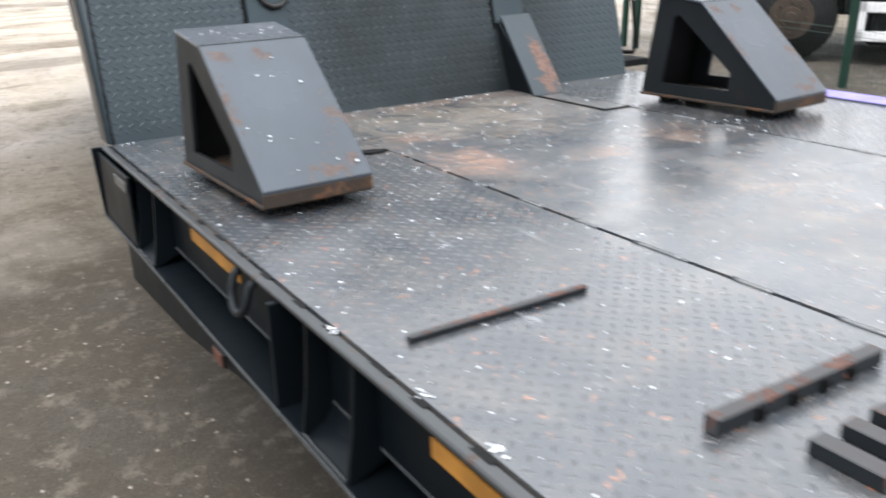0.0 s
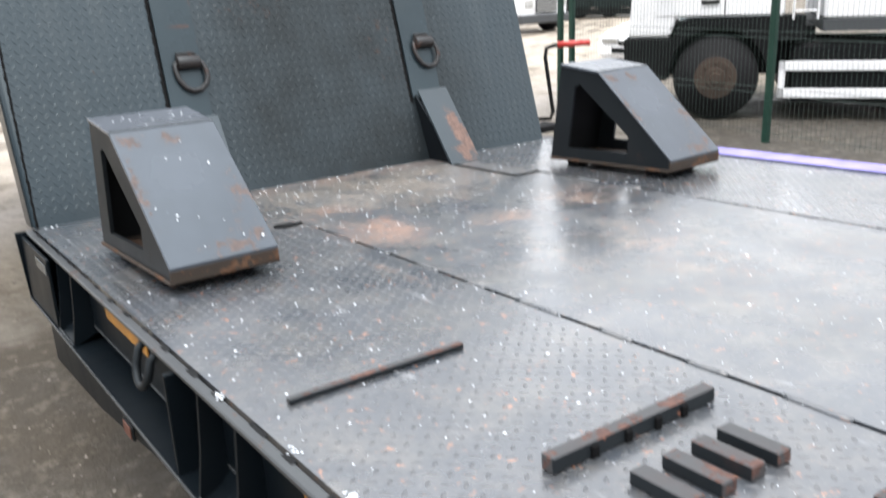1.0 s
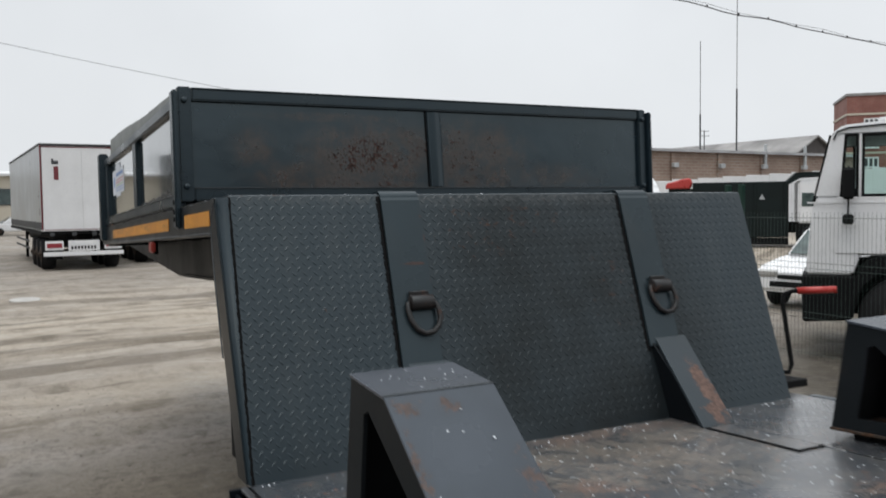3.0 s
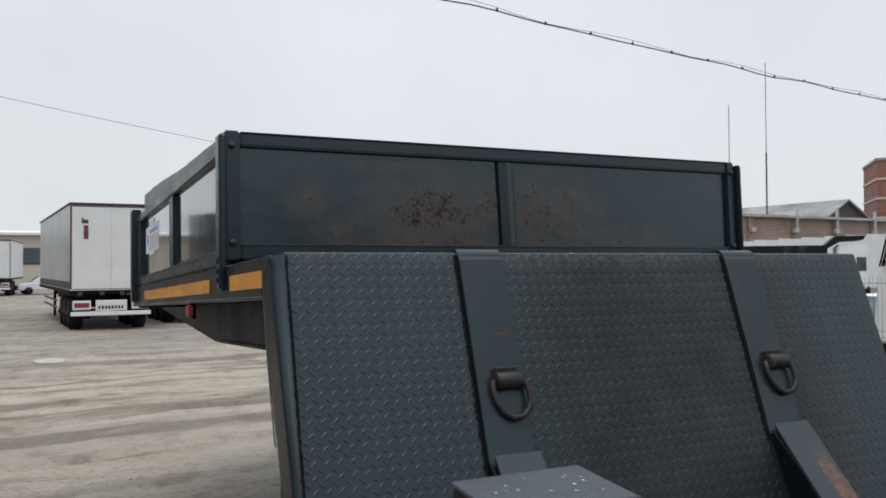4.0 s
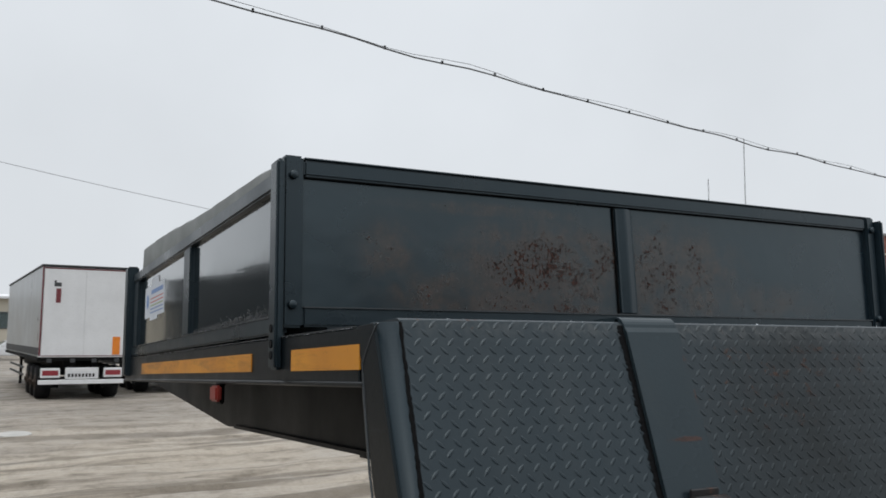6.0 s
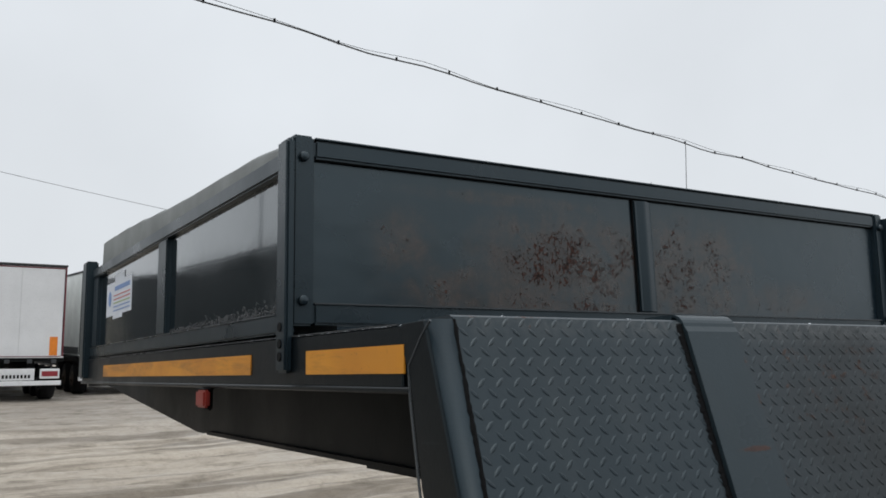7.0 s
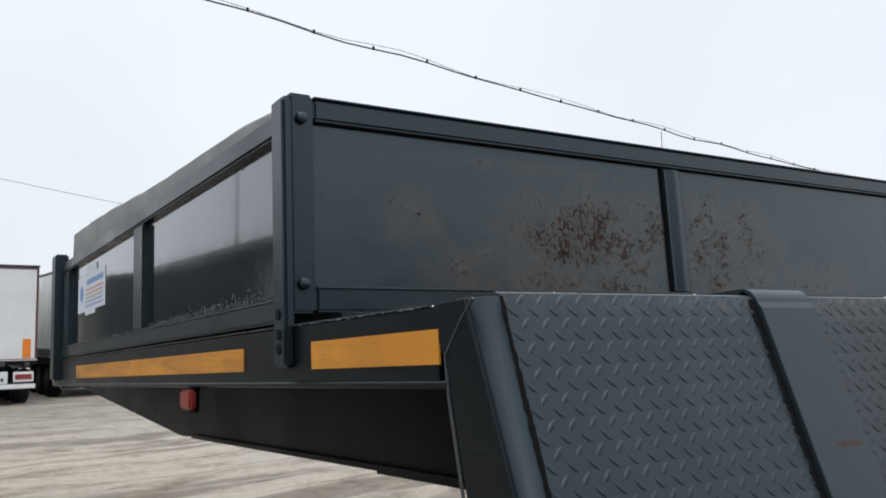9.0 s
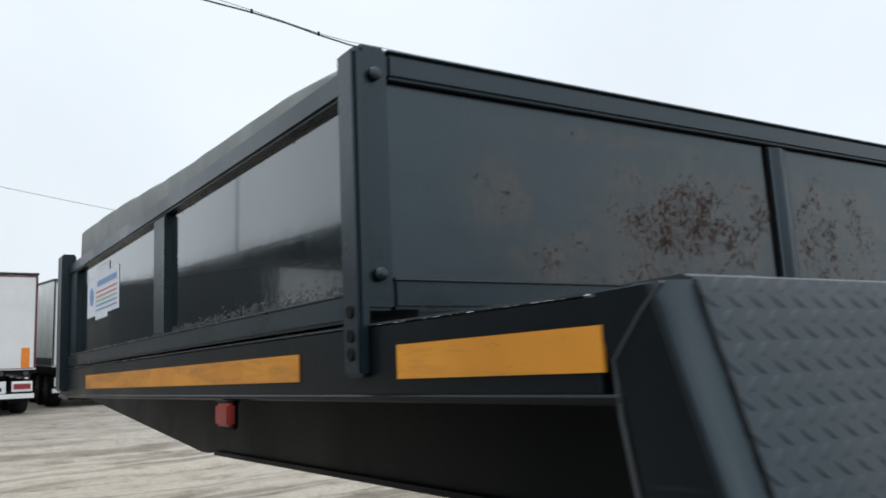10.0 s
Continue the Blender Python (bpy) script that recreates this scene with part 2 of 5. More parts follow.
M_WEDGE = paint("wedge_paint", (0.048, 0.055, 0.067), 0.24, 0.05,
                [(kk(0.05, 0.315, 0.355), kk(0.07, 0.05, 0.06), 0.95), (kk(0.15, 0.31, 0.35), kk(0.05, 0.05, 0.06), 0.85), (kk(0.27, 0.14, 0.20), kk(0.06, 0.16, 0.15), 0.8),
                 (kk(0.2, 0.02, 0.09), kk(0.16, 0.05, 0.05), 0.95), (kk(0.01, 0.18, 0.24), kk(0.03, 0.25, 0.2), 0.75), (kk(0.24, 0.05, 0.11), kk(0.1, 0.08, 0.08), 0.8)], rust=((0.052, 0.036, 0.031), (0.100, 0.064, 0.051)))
# Cheeks: the stand's paint darkened for shade on its sides; rust is wear
M_CHEEK = paint("cheek_shade_paint", (0.0080, 0.0095, 0.0110), 0.45, 0.12, spec=0.22, grime=(0.020, 0.017, 0.015))
M_LIP = paint("rusty_base_edge", (0.036, 0.027, 0.021), 0.65, 0.24, spec=0.2, rust=((0.05, 0.026, 0.016), (0.12, 0.066, 0.04)))
# Bar flanks are darkened as shade, tops paler as lit; rust is wear
M_BAR = paint("shaded_worn_bar_paint", (0.010, 0.012, 0.014), 0.45, 0.14, spec=0.2, rust=((0.09, 0.04, 0.03), (0.20, 0.095, 0.065)))
M_RING = paint("rusty_ring", (0.018, 0.014, 0.013), 0.42, 0.2, spec=0.4, rust=((0.035, 0.018, 0.013), (0.085, 0.042, 0.028)))
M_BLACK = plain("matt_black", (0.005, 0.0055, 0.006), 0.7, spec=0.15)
M_RUBBER = plain("tyre_rubber", (0.011, 0.011, 0.012), 0.8, spec=0.2)


def tape_material():
    """Weathered reflective tape: amber with brown smears and a fine lengthwise grain."""
    k = Nodes("amber_reflective_tape")
    smear = k.noise(9.0, 6, 0.7, co=k.stretch(1, 0.25, 1.6), distort=0.4)
    col = k.mix(k.ramp(k.noise(3.0, 3), 0.35, 0.65), (0.56, 0.225, 0.024), (0.68, 0.29, 0.030))
    col = k.mix(k.ramp(smear, 0.47, 0.66, 0.0, 0.7), col, (0.27, 0.125, 0.032))
    col = k.mix(k.ramp(k.noise(60.0, 4, 0.7), 0.66, 0.72, 0.0, 0.8), col, (0.07, 0.04, 0.02))
    k.bump(smear, 0.1, 0.002)
    return k.done(col, 0.38, 0.0, 0.4)


M_TAPE = tape_material()
M_DULLTAPE = plain("muddied_amber_tape", (0.34, 0.155, 0.028), 0.45, 0, 0.3, 9)
M_SNOW = plain("wet_snow", (0.66, 0.70, 0.74), 0.5, 0, 0.03, 30)
M_TARP = plain("weathered_grey_tarp", (0.14, 0.15, 0.145), 0.7, 0, 0.25, 6, 0.3)
M_OLDLENS = plain("dull_red_lens", (0.085, 0.030, 0.018), 0.6)
M_RED = plain("red_lamp_lens", (0.40, 0.035, 0.028), 0.3)
M_LENS = plain("dull_red_marker_lens", (0.24, 0.030, 0.022), 0.35)
M_ORANGE = plain("orange_marker", (0.75, 0.22, 0.02), 0.4)
M_WHITE = plain("white_body_paint", (0.74, 0.75, 0.76), 0.3, 0, 0.04, 2)
M_OFFWHITE = plain("dull_white_panel", (0.70, 0.71, 0.72), 0.5, 0, 0.06, 1.5)
M_GREYTARP = plain("grey_side_curtain", (0.40, 0.42, 0.43), 0.32, 0, 0.3, 0.8)
M_GREEN = plain("dark_green_paint", (0.007, 0.032, 0.022), 0.5, spec=0.3)
M_DKGREEN = plain("tipper_dark_green", (0.005, 0.010, 0.010), 0.6, 0, 0.25, 2, spec=0.2)
M_PURPLE = plain("faded_violet_strip", (0.21, 0.19, 0.44), 0.75, 0, 0.25, 8, spec=0.2)
M_STICKER = plain("printed_paper", (0.68, 0.72, 0.78), 0.45, 0, 0.05)
M_BLUE = plain("blue_print", (0.20, 0.31, 0.56), 0.5)
M_PINK = plain("red_print", (0.55, 0.18, 0.16), 0.5)
M_YELLOWG = plain("green_print", (0.34, 0.45, 0.20), 0.5)
M_REDLINE = plain("dark_red_trim", (0.15, 0.022, 0.030), 0.5)
M_TAIL = plain("tail_lamp_red", (0.26, 0.025, 0.035), 0.35)
M_HALL = plain("dark_cladding", (0.020, 0.024, 0.028), 0.6, 0, 0.3, 0.4)
M_HUB = plain("dusty_hub", (0.046, 0.031, 0.022), 0.7, 0.2, 0.3)
M_ALU = plain("dull_aluminium", (0.45, 0.45, 0.44), 0.45, 0.6)
M_CAR = plain("white_car_paint", (0.78, 0.79, 0.80), 0.25, 0, 0.03)
M_GREYPLASTIC = plain("dark_grey_plastic", (0.04, 0.044, 0.048), 0.55)


def glass_material():
    k = Nodes("tinted_cab_glass")
    k.b.inputs["Transmission Weight"].default_value = 0.85
    k.b.inputs["IOR"].default_value = 1.3
    return k.done((0.45, 0.55, 0.55), 0.03)


M_GLASS = glass_material()


def deck_material(name, rough, spots, mud, pale=1.0, film=0.24):
    """Wet, worn deck plate: paint, a film of water, brown silt and rust."""
    k = Nodes(name)
    big, mid, fine = k.noise(1.1, 6, 0.6), k.noise(6.0, 8, 0.68, distort=0.4), k.noise(170, 3)
    col = k.mix(k.ramp(big, 0.32, 0.68), tuple(c * pale for c in (0.022, 0.028, 0.035)), tuple(c * pale for c in (0.043, 0.050, 0.060)))
    col = k.mix(k.ramp(mid, 0.42, 0.72, 0.0, mud), col, k.mix(k.ramp(k.noise(19.0, 6, 0.7), 0.42, 0.58), (0.085, 0.088, 0.080), (0.19, 0.17, 0.14)))
    mask = k.ramp(k.math("ADD", k.noise(15.0, 8, 0.7), k.ramp(big, 0.3, 0.7, -0.06, 0.05)), 0.67, 0.76)
    tone = 0.0
    for centre, radii, power, orange in spots:
        spot = k.math("MULTIPLY", k.math("MULTIPLY", k.blob(centre, radii), k.ramp(k.noise(4.5, 8, 0.75, distort=0.8), 0.36, 0.60, 0.1, 1.3)), power)
        grain = k.math("ADD", k.math("ADD", k.math("MULTIPLY", k.noise(17.0, 10, 0.82, distort=0.5), 0.5), k.math("MULTIPLY", k.noise(95.0, 6, 0.8), 0.5)), k.math("MULTIPLY", spot, 0.14))
        here = k.math("MULTIPLY", k.ramp(grain, 0.53, 0.68), k.ramp(spot, 0.0, 0.45))
        mask = k.math("MAXIMUM", mask, here)
        tone = k.math("MAXIMUM", tone, k.math("MULTIPLY", k.ramp(spot, 0.1, 0.6), orange))
    silt = k.mix(k.ramp(k.noise(31.0, 6, 0.7), 0.38, 0.62), (0.098, 0.086, 0.070), (0.235, 0.190, 0.145))
    fresh = k.mix(k.ramp(k.noise(24.0, 6, 0.7), 0.35, 0.65), (0.17, 0.085, 0.050), (0.40, 0.195, 0.10))
    rust = k.mix(tone, silt, fresh)
    col = k.mix(k.math("MULTIPLY", mask, 0.62), col, rust)
    crumbs = k.ramp(k.noise(115.0, 4, 0.7), 0.58, 0.66, 0.0, 0.55)
    col = k.mix(k.math("MULTIPLY", crumbs, k.ramp(mid, 0.4, 0.6, 0.4, 1.0)), col, (0.016, 0.015, 0.014))
    grit = k.ramp(k.noise(150.0, 4, 0.7), 0.62, 0.70, 0.0, 0.6)
    col = k.mix(grit, col, (0.27, 0.26, 0.24))
    scuff = k.ramp(k.noise(26.0, 5, 0.65, co=k.stretch(1, 0.22, 1), distort=0.3), 0.63, 0.72, 0.0, 0.45)
    col = k.mix(scuff, col, (0.24, 0.25, 0.26))
    speck = k.ramp(k.noise(34.0, 6, 0.66, distort=0.6), 0.625, 0.67, 0.0, 0.75)
    col = k.mix(speck, col, (0.30, 0.125, 0.060))
    wet = k.ramp(k.noise(2.6, 5, 0.6), 0.38, 0.62, -0.10, 0.10)
    r = k.math("ADD", k.math("ADD", wet, rough), k.math("MULTIPLY", mask, 0.22))
    k.bump(k.math("ADD", k.math("MULTIPLY", fine, 0.35), k.noise(9, 4)), 0.14, 0.006)
    k.b.inputs["Coat Weight"].default_value = 0.8
    k.b.inputs["Coat Roughness"].default_value = film
    k.b.inputs["Coat IOR"].default_value = 1.33
    return k.done(col, r, 0.0, 0.9)


# silt by the wall, then rust along the joint and in the middle: centre, reach, strength, how orange
DECK_SPOTS = [(kk(1.15, 3.74, 0.83), kk(0.95, 0.62, 0.5), 1.8, 0.0), (kk(0.84, 3.18, 0.83), kk(0.20, 0.46, 0.4), 1.35, 1.0), (kk(0.63, 2.65, 0.83), kk(0.035, 0.40, 0.4), 0.7, 0.7),
              (kk(1.24, 2.95, 0.83), kk(0.26, 0.15, 0.4), 1.0, 0.7), (kk(1.56, 3.02, 0.83), kk(0.30, 0.26, 0.4), 1.0, 0.6),
              (kk(1.05, 4.02, 0.83), kk(0.95, 0.10, 0.4), 1.5, 0.35), (kk(1.2, 2.3, 0.83), kk(0.9, 1.1, 0.4), 0.5, 0.6)]
M_DECK = deck_material("wet_tread_deck", 0.28, DECK_SPOTS[:3], 0.35, 1.0, 0.24)
# Tread lentils: the deck paint in a darker tone, and rougher
M_DECKRIB = deck_material("dark_tread_lentils", 0.40, DECK_SPOTS[:3], 0.2, 0.6, 0.32)
M_DECKMID = deck_material("wet_smooth_deck", 0.28, DECK_SPOTS, 0.5, 1.15, 0.29)


# ---- mesh helpers ----
def box(bm, x0, x1, y0, y1, z0, z1, m=None):
    r = bmesh.ops.create_cube(bm, size=1)
    mat = Matrix.Translation(((x0 + x1) / 2, (y0 + y1) / 2, (z0 + z1) / 2)) @ Matrix.Diagonal((x1 - x0, y1 - y0, z1 - z0, 1))
    bmesh.ops.transform(bm, matrix=(m @ mat) if m else mat, verts=r["verts"])
    return r["verts"]


def prism(bm, pts, axis, a, b):
    """A polygon of 2D points drawn out along an axis from a to b. x: (y, z) points; y: (x, z); z: (x, y)."""
    def place(p, q):
        return {"x": (q, p[0], p[1]), "y": (p[0], q, p[1]), "z": (p[0], p[1], q)}[axis]
    lo = [bm.verts.new(place(p, a)) for p in pts]
    hi = [bm.verts.new(place(p, b)) for p in pts]
    faces = [bm.faces.new(lo), bm.faces.new(hi)]
    for i in range(len(pts)):
        j = (i + 1) % len(pts)
        faces.append(bm.faces.new((lo[i], lo[j], hi[j], hi[i])))
    bmesh.ops.recalc_face_normals(bm, faces=faces)
    return lo + hi


def ring_prism(bm, outer, inner, axis, a, b):
    """A plate with a hole: two outlines with the same count of points."""
    def place(p, q):
        return {"x": (q, p[0], p[1]), "y": (p[0], q, p[1]), "z": (p[0], p[1], q)}[axis]
    rows = [[bm.verts.new(place(p, q)) for p in o] for o, q in ((outer, a), (outer, b), (inner, b), (inner, a))]
    faces, n = [], len(outer)
    for r in range(4):
        s = (r + 1) % 4
        for i in range(n):
            j = (i + 1) % n
            faces.append(bm.faces.new((rows[r][i], rows[r][j], rows[s][j], rows[s][i])))
    bmesh.ops.recalc_face_normals(bm, faces=faces)


def cyl(bm, centre, axis, radius, depth, seg=20, r2=None):
    rot = {"x": Matrix.Rotation(radians(90), 4, "Y"), "y": Matrix.Rotation(radians(90), 4, "X"), "z": Matrix.Identity(4)}[axis]
    r = bmesh.ops.create_cone(bm, cap_ends=True, segments=seg, radius1=radius, radius2=radius if r2 is None else r2, depth=depth, matrix=Matrix.Translation(centre) @ rot)
    return r["verts"]


def tube(bm, pts, radius, seg=8):
    """A round bar along a run of points."""
    pts = [Vector(p) for p in pts]
    rings, prev = [], None
    for i, p in enumerate(pts):
        d = (pts[min(i + 1, len(pts) - 1)] - pts[max(i - 1, 0)]).normalized()
        side = d.cross(Vector((0, 0, 1)))
        if side.length < 0.1:
            side = d.cross(Vector((0, 1, 0)))
        if prev is not None:
            side = prev - d * prev.dot(d)
        side.normalize()
        prev = side
        up = side.cross(d)
        rings.append([bm.verts.new(p + (side * math.cos(a) + up * math.sin(a)) * radius) for a in [2 * math.pi * q / seg for q in range(seg)]])
    for a, b in zip(rings, rings[1:]):
        for i in range(seg):
            j = (i + 1) % seg
            bm.faces.new((a[i], a[j], b[j], b[i]))
    bm.faces.new(rings[0][::-1])
    bm.faces.new(rings[-1])


def arc(cx, cz, r, a0, a1, n):
    return [(cx + r * math.cos(radians(a0 + (a1 - a0) * i / n)), cz + r * math.sin(radians(a0 + (a1 - a0) * i / n))) for i in range(n + 1)]


def link(name, bm, material, bevel=0.0, smooth=False, scale=1.0, seg=1):
    if bevel:
        bmesh.ops.bevel(bm, geom=list(bm.edges), offset=bevel, segments=seg, affect="EDGES", clamp_overlap=True)
    if scale != 1.0:
        bmesh.ops.scale(bm, vec=(scale,) * 3, verts=bm.verts)
    me = bpy.data.meshes.new(name)
    bm.to_mesh(me)
    bm.free()
    me.materials.append(material)
    if smooth:
        for p in me.polygons:
            p.use_smooth = True
    return new(name, me)


def part(name, bm, material, parent, label="", bevel=0.0, smooth=False, scale=1.0, seg=1):
    ob = link(name, bm, material, bevel, smooth, scale, seg)
    ob.parent = parent
    return tagged(ob, label) if label else ob


def boxes(*dims):
    bm = bmesh.new()
    for d in dims:
        box(bm, *d)
    return bm


def thing(name, label, category, m=None, group=""):
    ob = new(name)
    ob.empty_display_size = 0.2
    if m:
        ob.matrix_world = m
    return tagged(ob, label, category, group)


def raw(name, verts, faces, material, parent=None, smooth=False):
    me = bpy.data.meshes.new(name)
    me.from_pydata([tuple(v) for v in verts], [], faces)
    me.update()
    me.materials.append(material)
    if smooth:
        for p in me.polygons:
            p.use_smooth = True
    ob = new(name, me)
    ob.parent = parent
    return ob


# ---- the ground: one sheet of wet, rutted yard ----
def ground_material():
    k = Nodes("wet_gravel_mud")
    big, mid, fine, grit = k.noise(0.16, 6, 0.6), k.noise(1.3, 8, 0.65), k.noise(14, 8, 0.7), k.noise(75, 4, 0.6)
    sep = k.n("ShaderNodeSeparateXYZ", Vector=k.co)
    x, y = sep.outputs[0], sep.outputs[1]
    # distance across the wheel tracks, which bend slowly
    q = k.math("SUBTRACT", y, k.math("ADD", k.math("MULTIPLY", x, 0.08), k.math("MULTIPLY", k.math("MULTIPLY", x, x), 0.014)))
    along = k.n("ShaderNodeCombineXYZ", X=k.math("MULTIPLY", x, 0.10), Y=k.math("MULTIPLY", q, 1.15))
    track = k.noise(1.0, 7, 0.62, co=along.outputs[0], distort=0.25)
    wide = k.n("ShaderNodeCombineXYZ", X=k.math("MULTIPLY", x, 0.12), Y=k.math("MULTIPLY", q, 0.42))
    band = k.noise(1.0, 5, 0.55, co=wide.outputs[0], distort=0.4)
    lane = k.math("MULTIPLY", k.ramp(k.math("ADD", q, k.math("MULTIPLY", mid, 3.0)), 10.6, 13.4), k.ramp(k.math("ADD", q, k.math("MULTIPLY", big, 8.0)), 22.0, 32.0, 1.0, 0.45))
    # damp olive-brown gravel beside the trailer, then a grey slushy strip, then the pale driven lane
    col = k.mix(k.ramp(big, 0.35, 0.62), (0.105, 0.090, 0.068), (0.152, 0.130, 0.100))
    slush = k.ramp(k.math("ADD", q, k.math("MULTIPLY", mid, 3.4)), 9.7, 11.2, 0.0, 0.9)
    col = k.mix(slush, col, k.mix(k.ramp(band, 0.36, 0.62), (0.19, 0.172, 0.153), (0.30, 0.276, 0.255)))
    col = k.mix(lane, col, k.mix(k.ramp(band, 0.36, 0.62), (0.285, 0.252, 0.212), (0.385, 0.338, 0.275)))
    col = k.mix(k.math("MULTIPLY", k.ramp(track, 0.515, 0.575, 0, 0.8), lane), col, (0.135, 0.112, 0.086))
    col = k.mix(k.math("MULTIPLY", k.ramp(track, 0.40, 0.33, 0, 0.6), lane), col, (0.47, 0.43, 0.37))
    # Damp soil beside the trailer, darkened further for the trailer's shade
    damp_shade = k.ramp(k.math("ADD", k.blob((-0.1, 3.5, 0.0), (2.8, 3.9, 2.0)), k.math("MULTIPLY", k.math("SUBTRACT", mid, 0.5), 0.9)), 0.05, 0.42, 0.0, 0.88)
    col = k.mix(damp_shade, col, (0.034, 0.029, 0.022))
    soft = k.math("MULTIPLY", k.ramp(lane, 0.0, 1.0, 1.0, 0.4), k.ramp(damp_shade, 0.0, 0.88, 1.0, 0.7))
    # Dark asphalt by the fence, with the lorry's shadow put into its colour
    lot_shade = k.ramp(k.math("ADD", k.blob((10.5, 5.2, 0.0), (6.6, 5.4, 2.0)), k.math("MULTIPLY", k.math("SUBTRACT", mid, 0.5), 0.6)), 0.05, 0.35, 0.0, 0.95)
    col = k.mix(lot_shade, col, k.mix(k.ramp(fine, 0.4, 0.62), (0.050, 0.047, 0.042), (0.028, 0.026, 0.024)))
    # trodden patches, damp hollows, pale grit and dark crumbs
    col = k.mix(k.ramp(mid, 0.5, 0.72, 0, 0.35), col, (0.115, 0.098, 0.076))
    col = k.mix(k.math("MULTIPLY", k.ramp(k.noise(3.4, 9, 0.74, distort=0.4), 0.52, 0.62, 0, 0.55), soft), col, (0.062, 0.052, 0.040))
    col = k.mix(k.math("MULTIPLY", k.ramp(k.noise(8.0, 8, 0.72), 0.53, 0.63, 0, 0.55), soft), col, (0.20, 0.178, 0.145))
    col = k.mix(k.math("MULTIPLY", k.ramp(fine, 0.50, 0.62, 0, 0.5), soft), col, (0.070, 0.060, 0.046))
    col = k.mix(k.math("MULTIPLY", k.ramp(k.noise(24, 6, 0.7), 0.60, 0.66, 0, 0.75), soft), col, (0.045, 0.038, 0.030))
    col = k.mix(k.math("MULTIPLY", k.ramp(grit, 0.58, 0.68, 0, 0.6), k.ramp(damp_shade, 0.0, 0.88, 1.0, 0.28)), col, (0.26, 0.235, 0.20))
    col = k.mix(k.math("MULTIPLY", k.ramp(k.noise(36, 5, 0.7), 0.65, 0.70, 0, 0.8), soft), col, (0.36, 0.34, 0.31))
    wet = k.ramp(k.math("ADD", mid, k.math("MULTIPLY", big, 0.7)), 0.72, 1.02, 0.42, 0.9)
    k.bump(k.math("ADD", k.math("MULTIPLY", fine, 0.7), k.math("ADD", k.math("MULTIPLY", grit, 0.35), k.math("MULTIPLY", track, -0.8))), 0.55, 0.03)
    return k.done(col, wet, 0.0, 0.14)


def axis_steps(lo, hi, step, far):
    """Fine steps from lo to hi, then longer and longer ones out to far."""
    mid = list(np.arange(lo, hi, step))
    out, s, p = [], step, hi
    while p < far:
        out.append(p)
        s *= 1.28
        p += s
    low, s, p = [], step, lo
    while p > -far:
        s *= 1.28
        p -= s
        low.append(p)
    return np.array(low[::-1] + mid + out + [far])


def ground_height(X, Y):
    h = 0.012 * np.sin(X * 1.7 + 0.6 * np.sin(Y * 0.9)) + 0.012 * np.sin(Y * 1.3 + X * 0.7) + 0.007 * np.sin(X * 5.1 - Y * 3.3)
    # tyre ruts that curve across the yard ahead
    for k, (c, w, d) in enumerate([(12.1, 0.16, 0.050), (13.1, 0.2, 0.045), (14.5, 0.16, 0.055), (15.9, 0.2, 0.045), (17.8, 0.22, 0.05), (19.9, 0.2, 0.05), (22.6, 0.3, 0.05)]):
        line = c + 0.08 * X + 0.014 * X * X + 0.22 * np.sin(X * 0.5 + k) + 0.1 * np.sin(X * 1.9 + 2 * k)
        q = (Y - line) / w
        h += d * (0.6 * np.exp(-((np.abs(q) - 1.7) ** 2) * 2.2) - np.exp(-q * q))
    fade = np.clip((60 - np.hypot(X, Y)) / 40, 0, 1)
    return h * fade


def make_ground():
    xs, ys = axis_steps(-9, 13, 0.11, 1600), axis_steps(2.0, 32, 0.11, 1600)
    X, Y = np.meshgrid(xs, ys)
    Z = ground_height(X, Y)
    nx, ny = len(xs), len(ys)
    v = np.stack([X, Y, Z], -1).reshape(-1, 3)
    i = np.arange(nx * ny).reshape(ny, nx)
    f = np.stack([i[:-1, :-1], i[:-1, 1:], i[1:, 1:], i[1:, :-1]], -1).reshape(-1, 4)
    me = bpy.data.meshes.new("ground")
    me.from_pydata(v.tolist(), [], f.tolist())
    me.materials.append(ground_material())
    for p in me.polygons:
        p.use_smooth = True
    tagged(new("ground", me), "wet grey-brown gravel yard with curved tyre ruts", "ground", kind="structure")


make_ground()


def make_stones():
    """Loose grit and small stones beside the trailer."""
    verts, faces = [], []
    rng = random.Random(4)
    for _ in range(2600):
        x, y = rng.uniform(-3.2, 0.2), 3.0 + 9.0 * rng.random() ** 1.7
        r = rng.choice((0.004, 0.005, 0.006, 0.008, 0.012))
        z = float(ground_height(np.array(x), np.array(y)))
        b = len(verts)
        for q in range(5):
            a = 2 * math.pi * q / 5 + rng.uniform(-0.4, 0.4)
            verts.append((x + r * math.cos(a) * rng.uniform(0.7, 1.4), y + r * math.sin(a), z - 0.002))
        verts.append((x, y, z + r * rng.uniform(0.5, 0.9)))
        faces += [(b + q, b + (q + 1) % 5, b + 5) for q in range(5)]
    k = Nodes("yard_stone")
    shade = k.t.nodes.new("ShaderNodeNewGeometry").outputs["Random Per Island"]
    col = k.mix(k.ramp(shade, 0.35, 0.9), (0.070, 0.060, 0.050), (0.26, 0.235, 0.205))
    ob = raw("loose_stones", verts, faces, k.done(col, 0.8, 0.0, 0.2))
    tagged(ob, "loose grit and small stones lying on the yard", "stones", kind="stuff")


make_stones()


# ---- the low-bed trailer ----
TILT = Matrix.Translation((0, 3.8 * K, 0)) @ Matrix.Rotation(radians(-2.6), 4, "X") @ Matrix.Translation((0, -3.8 * K, 0))
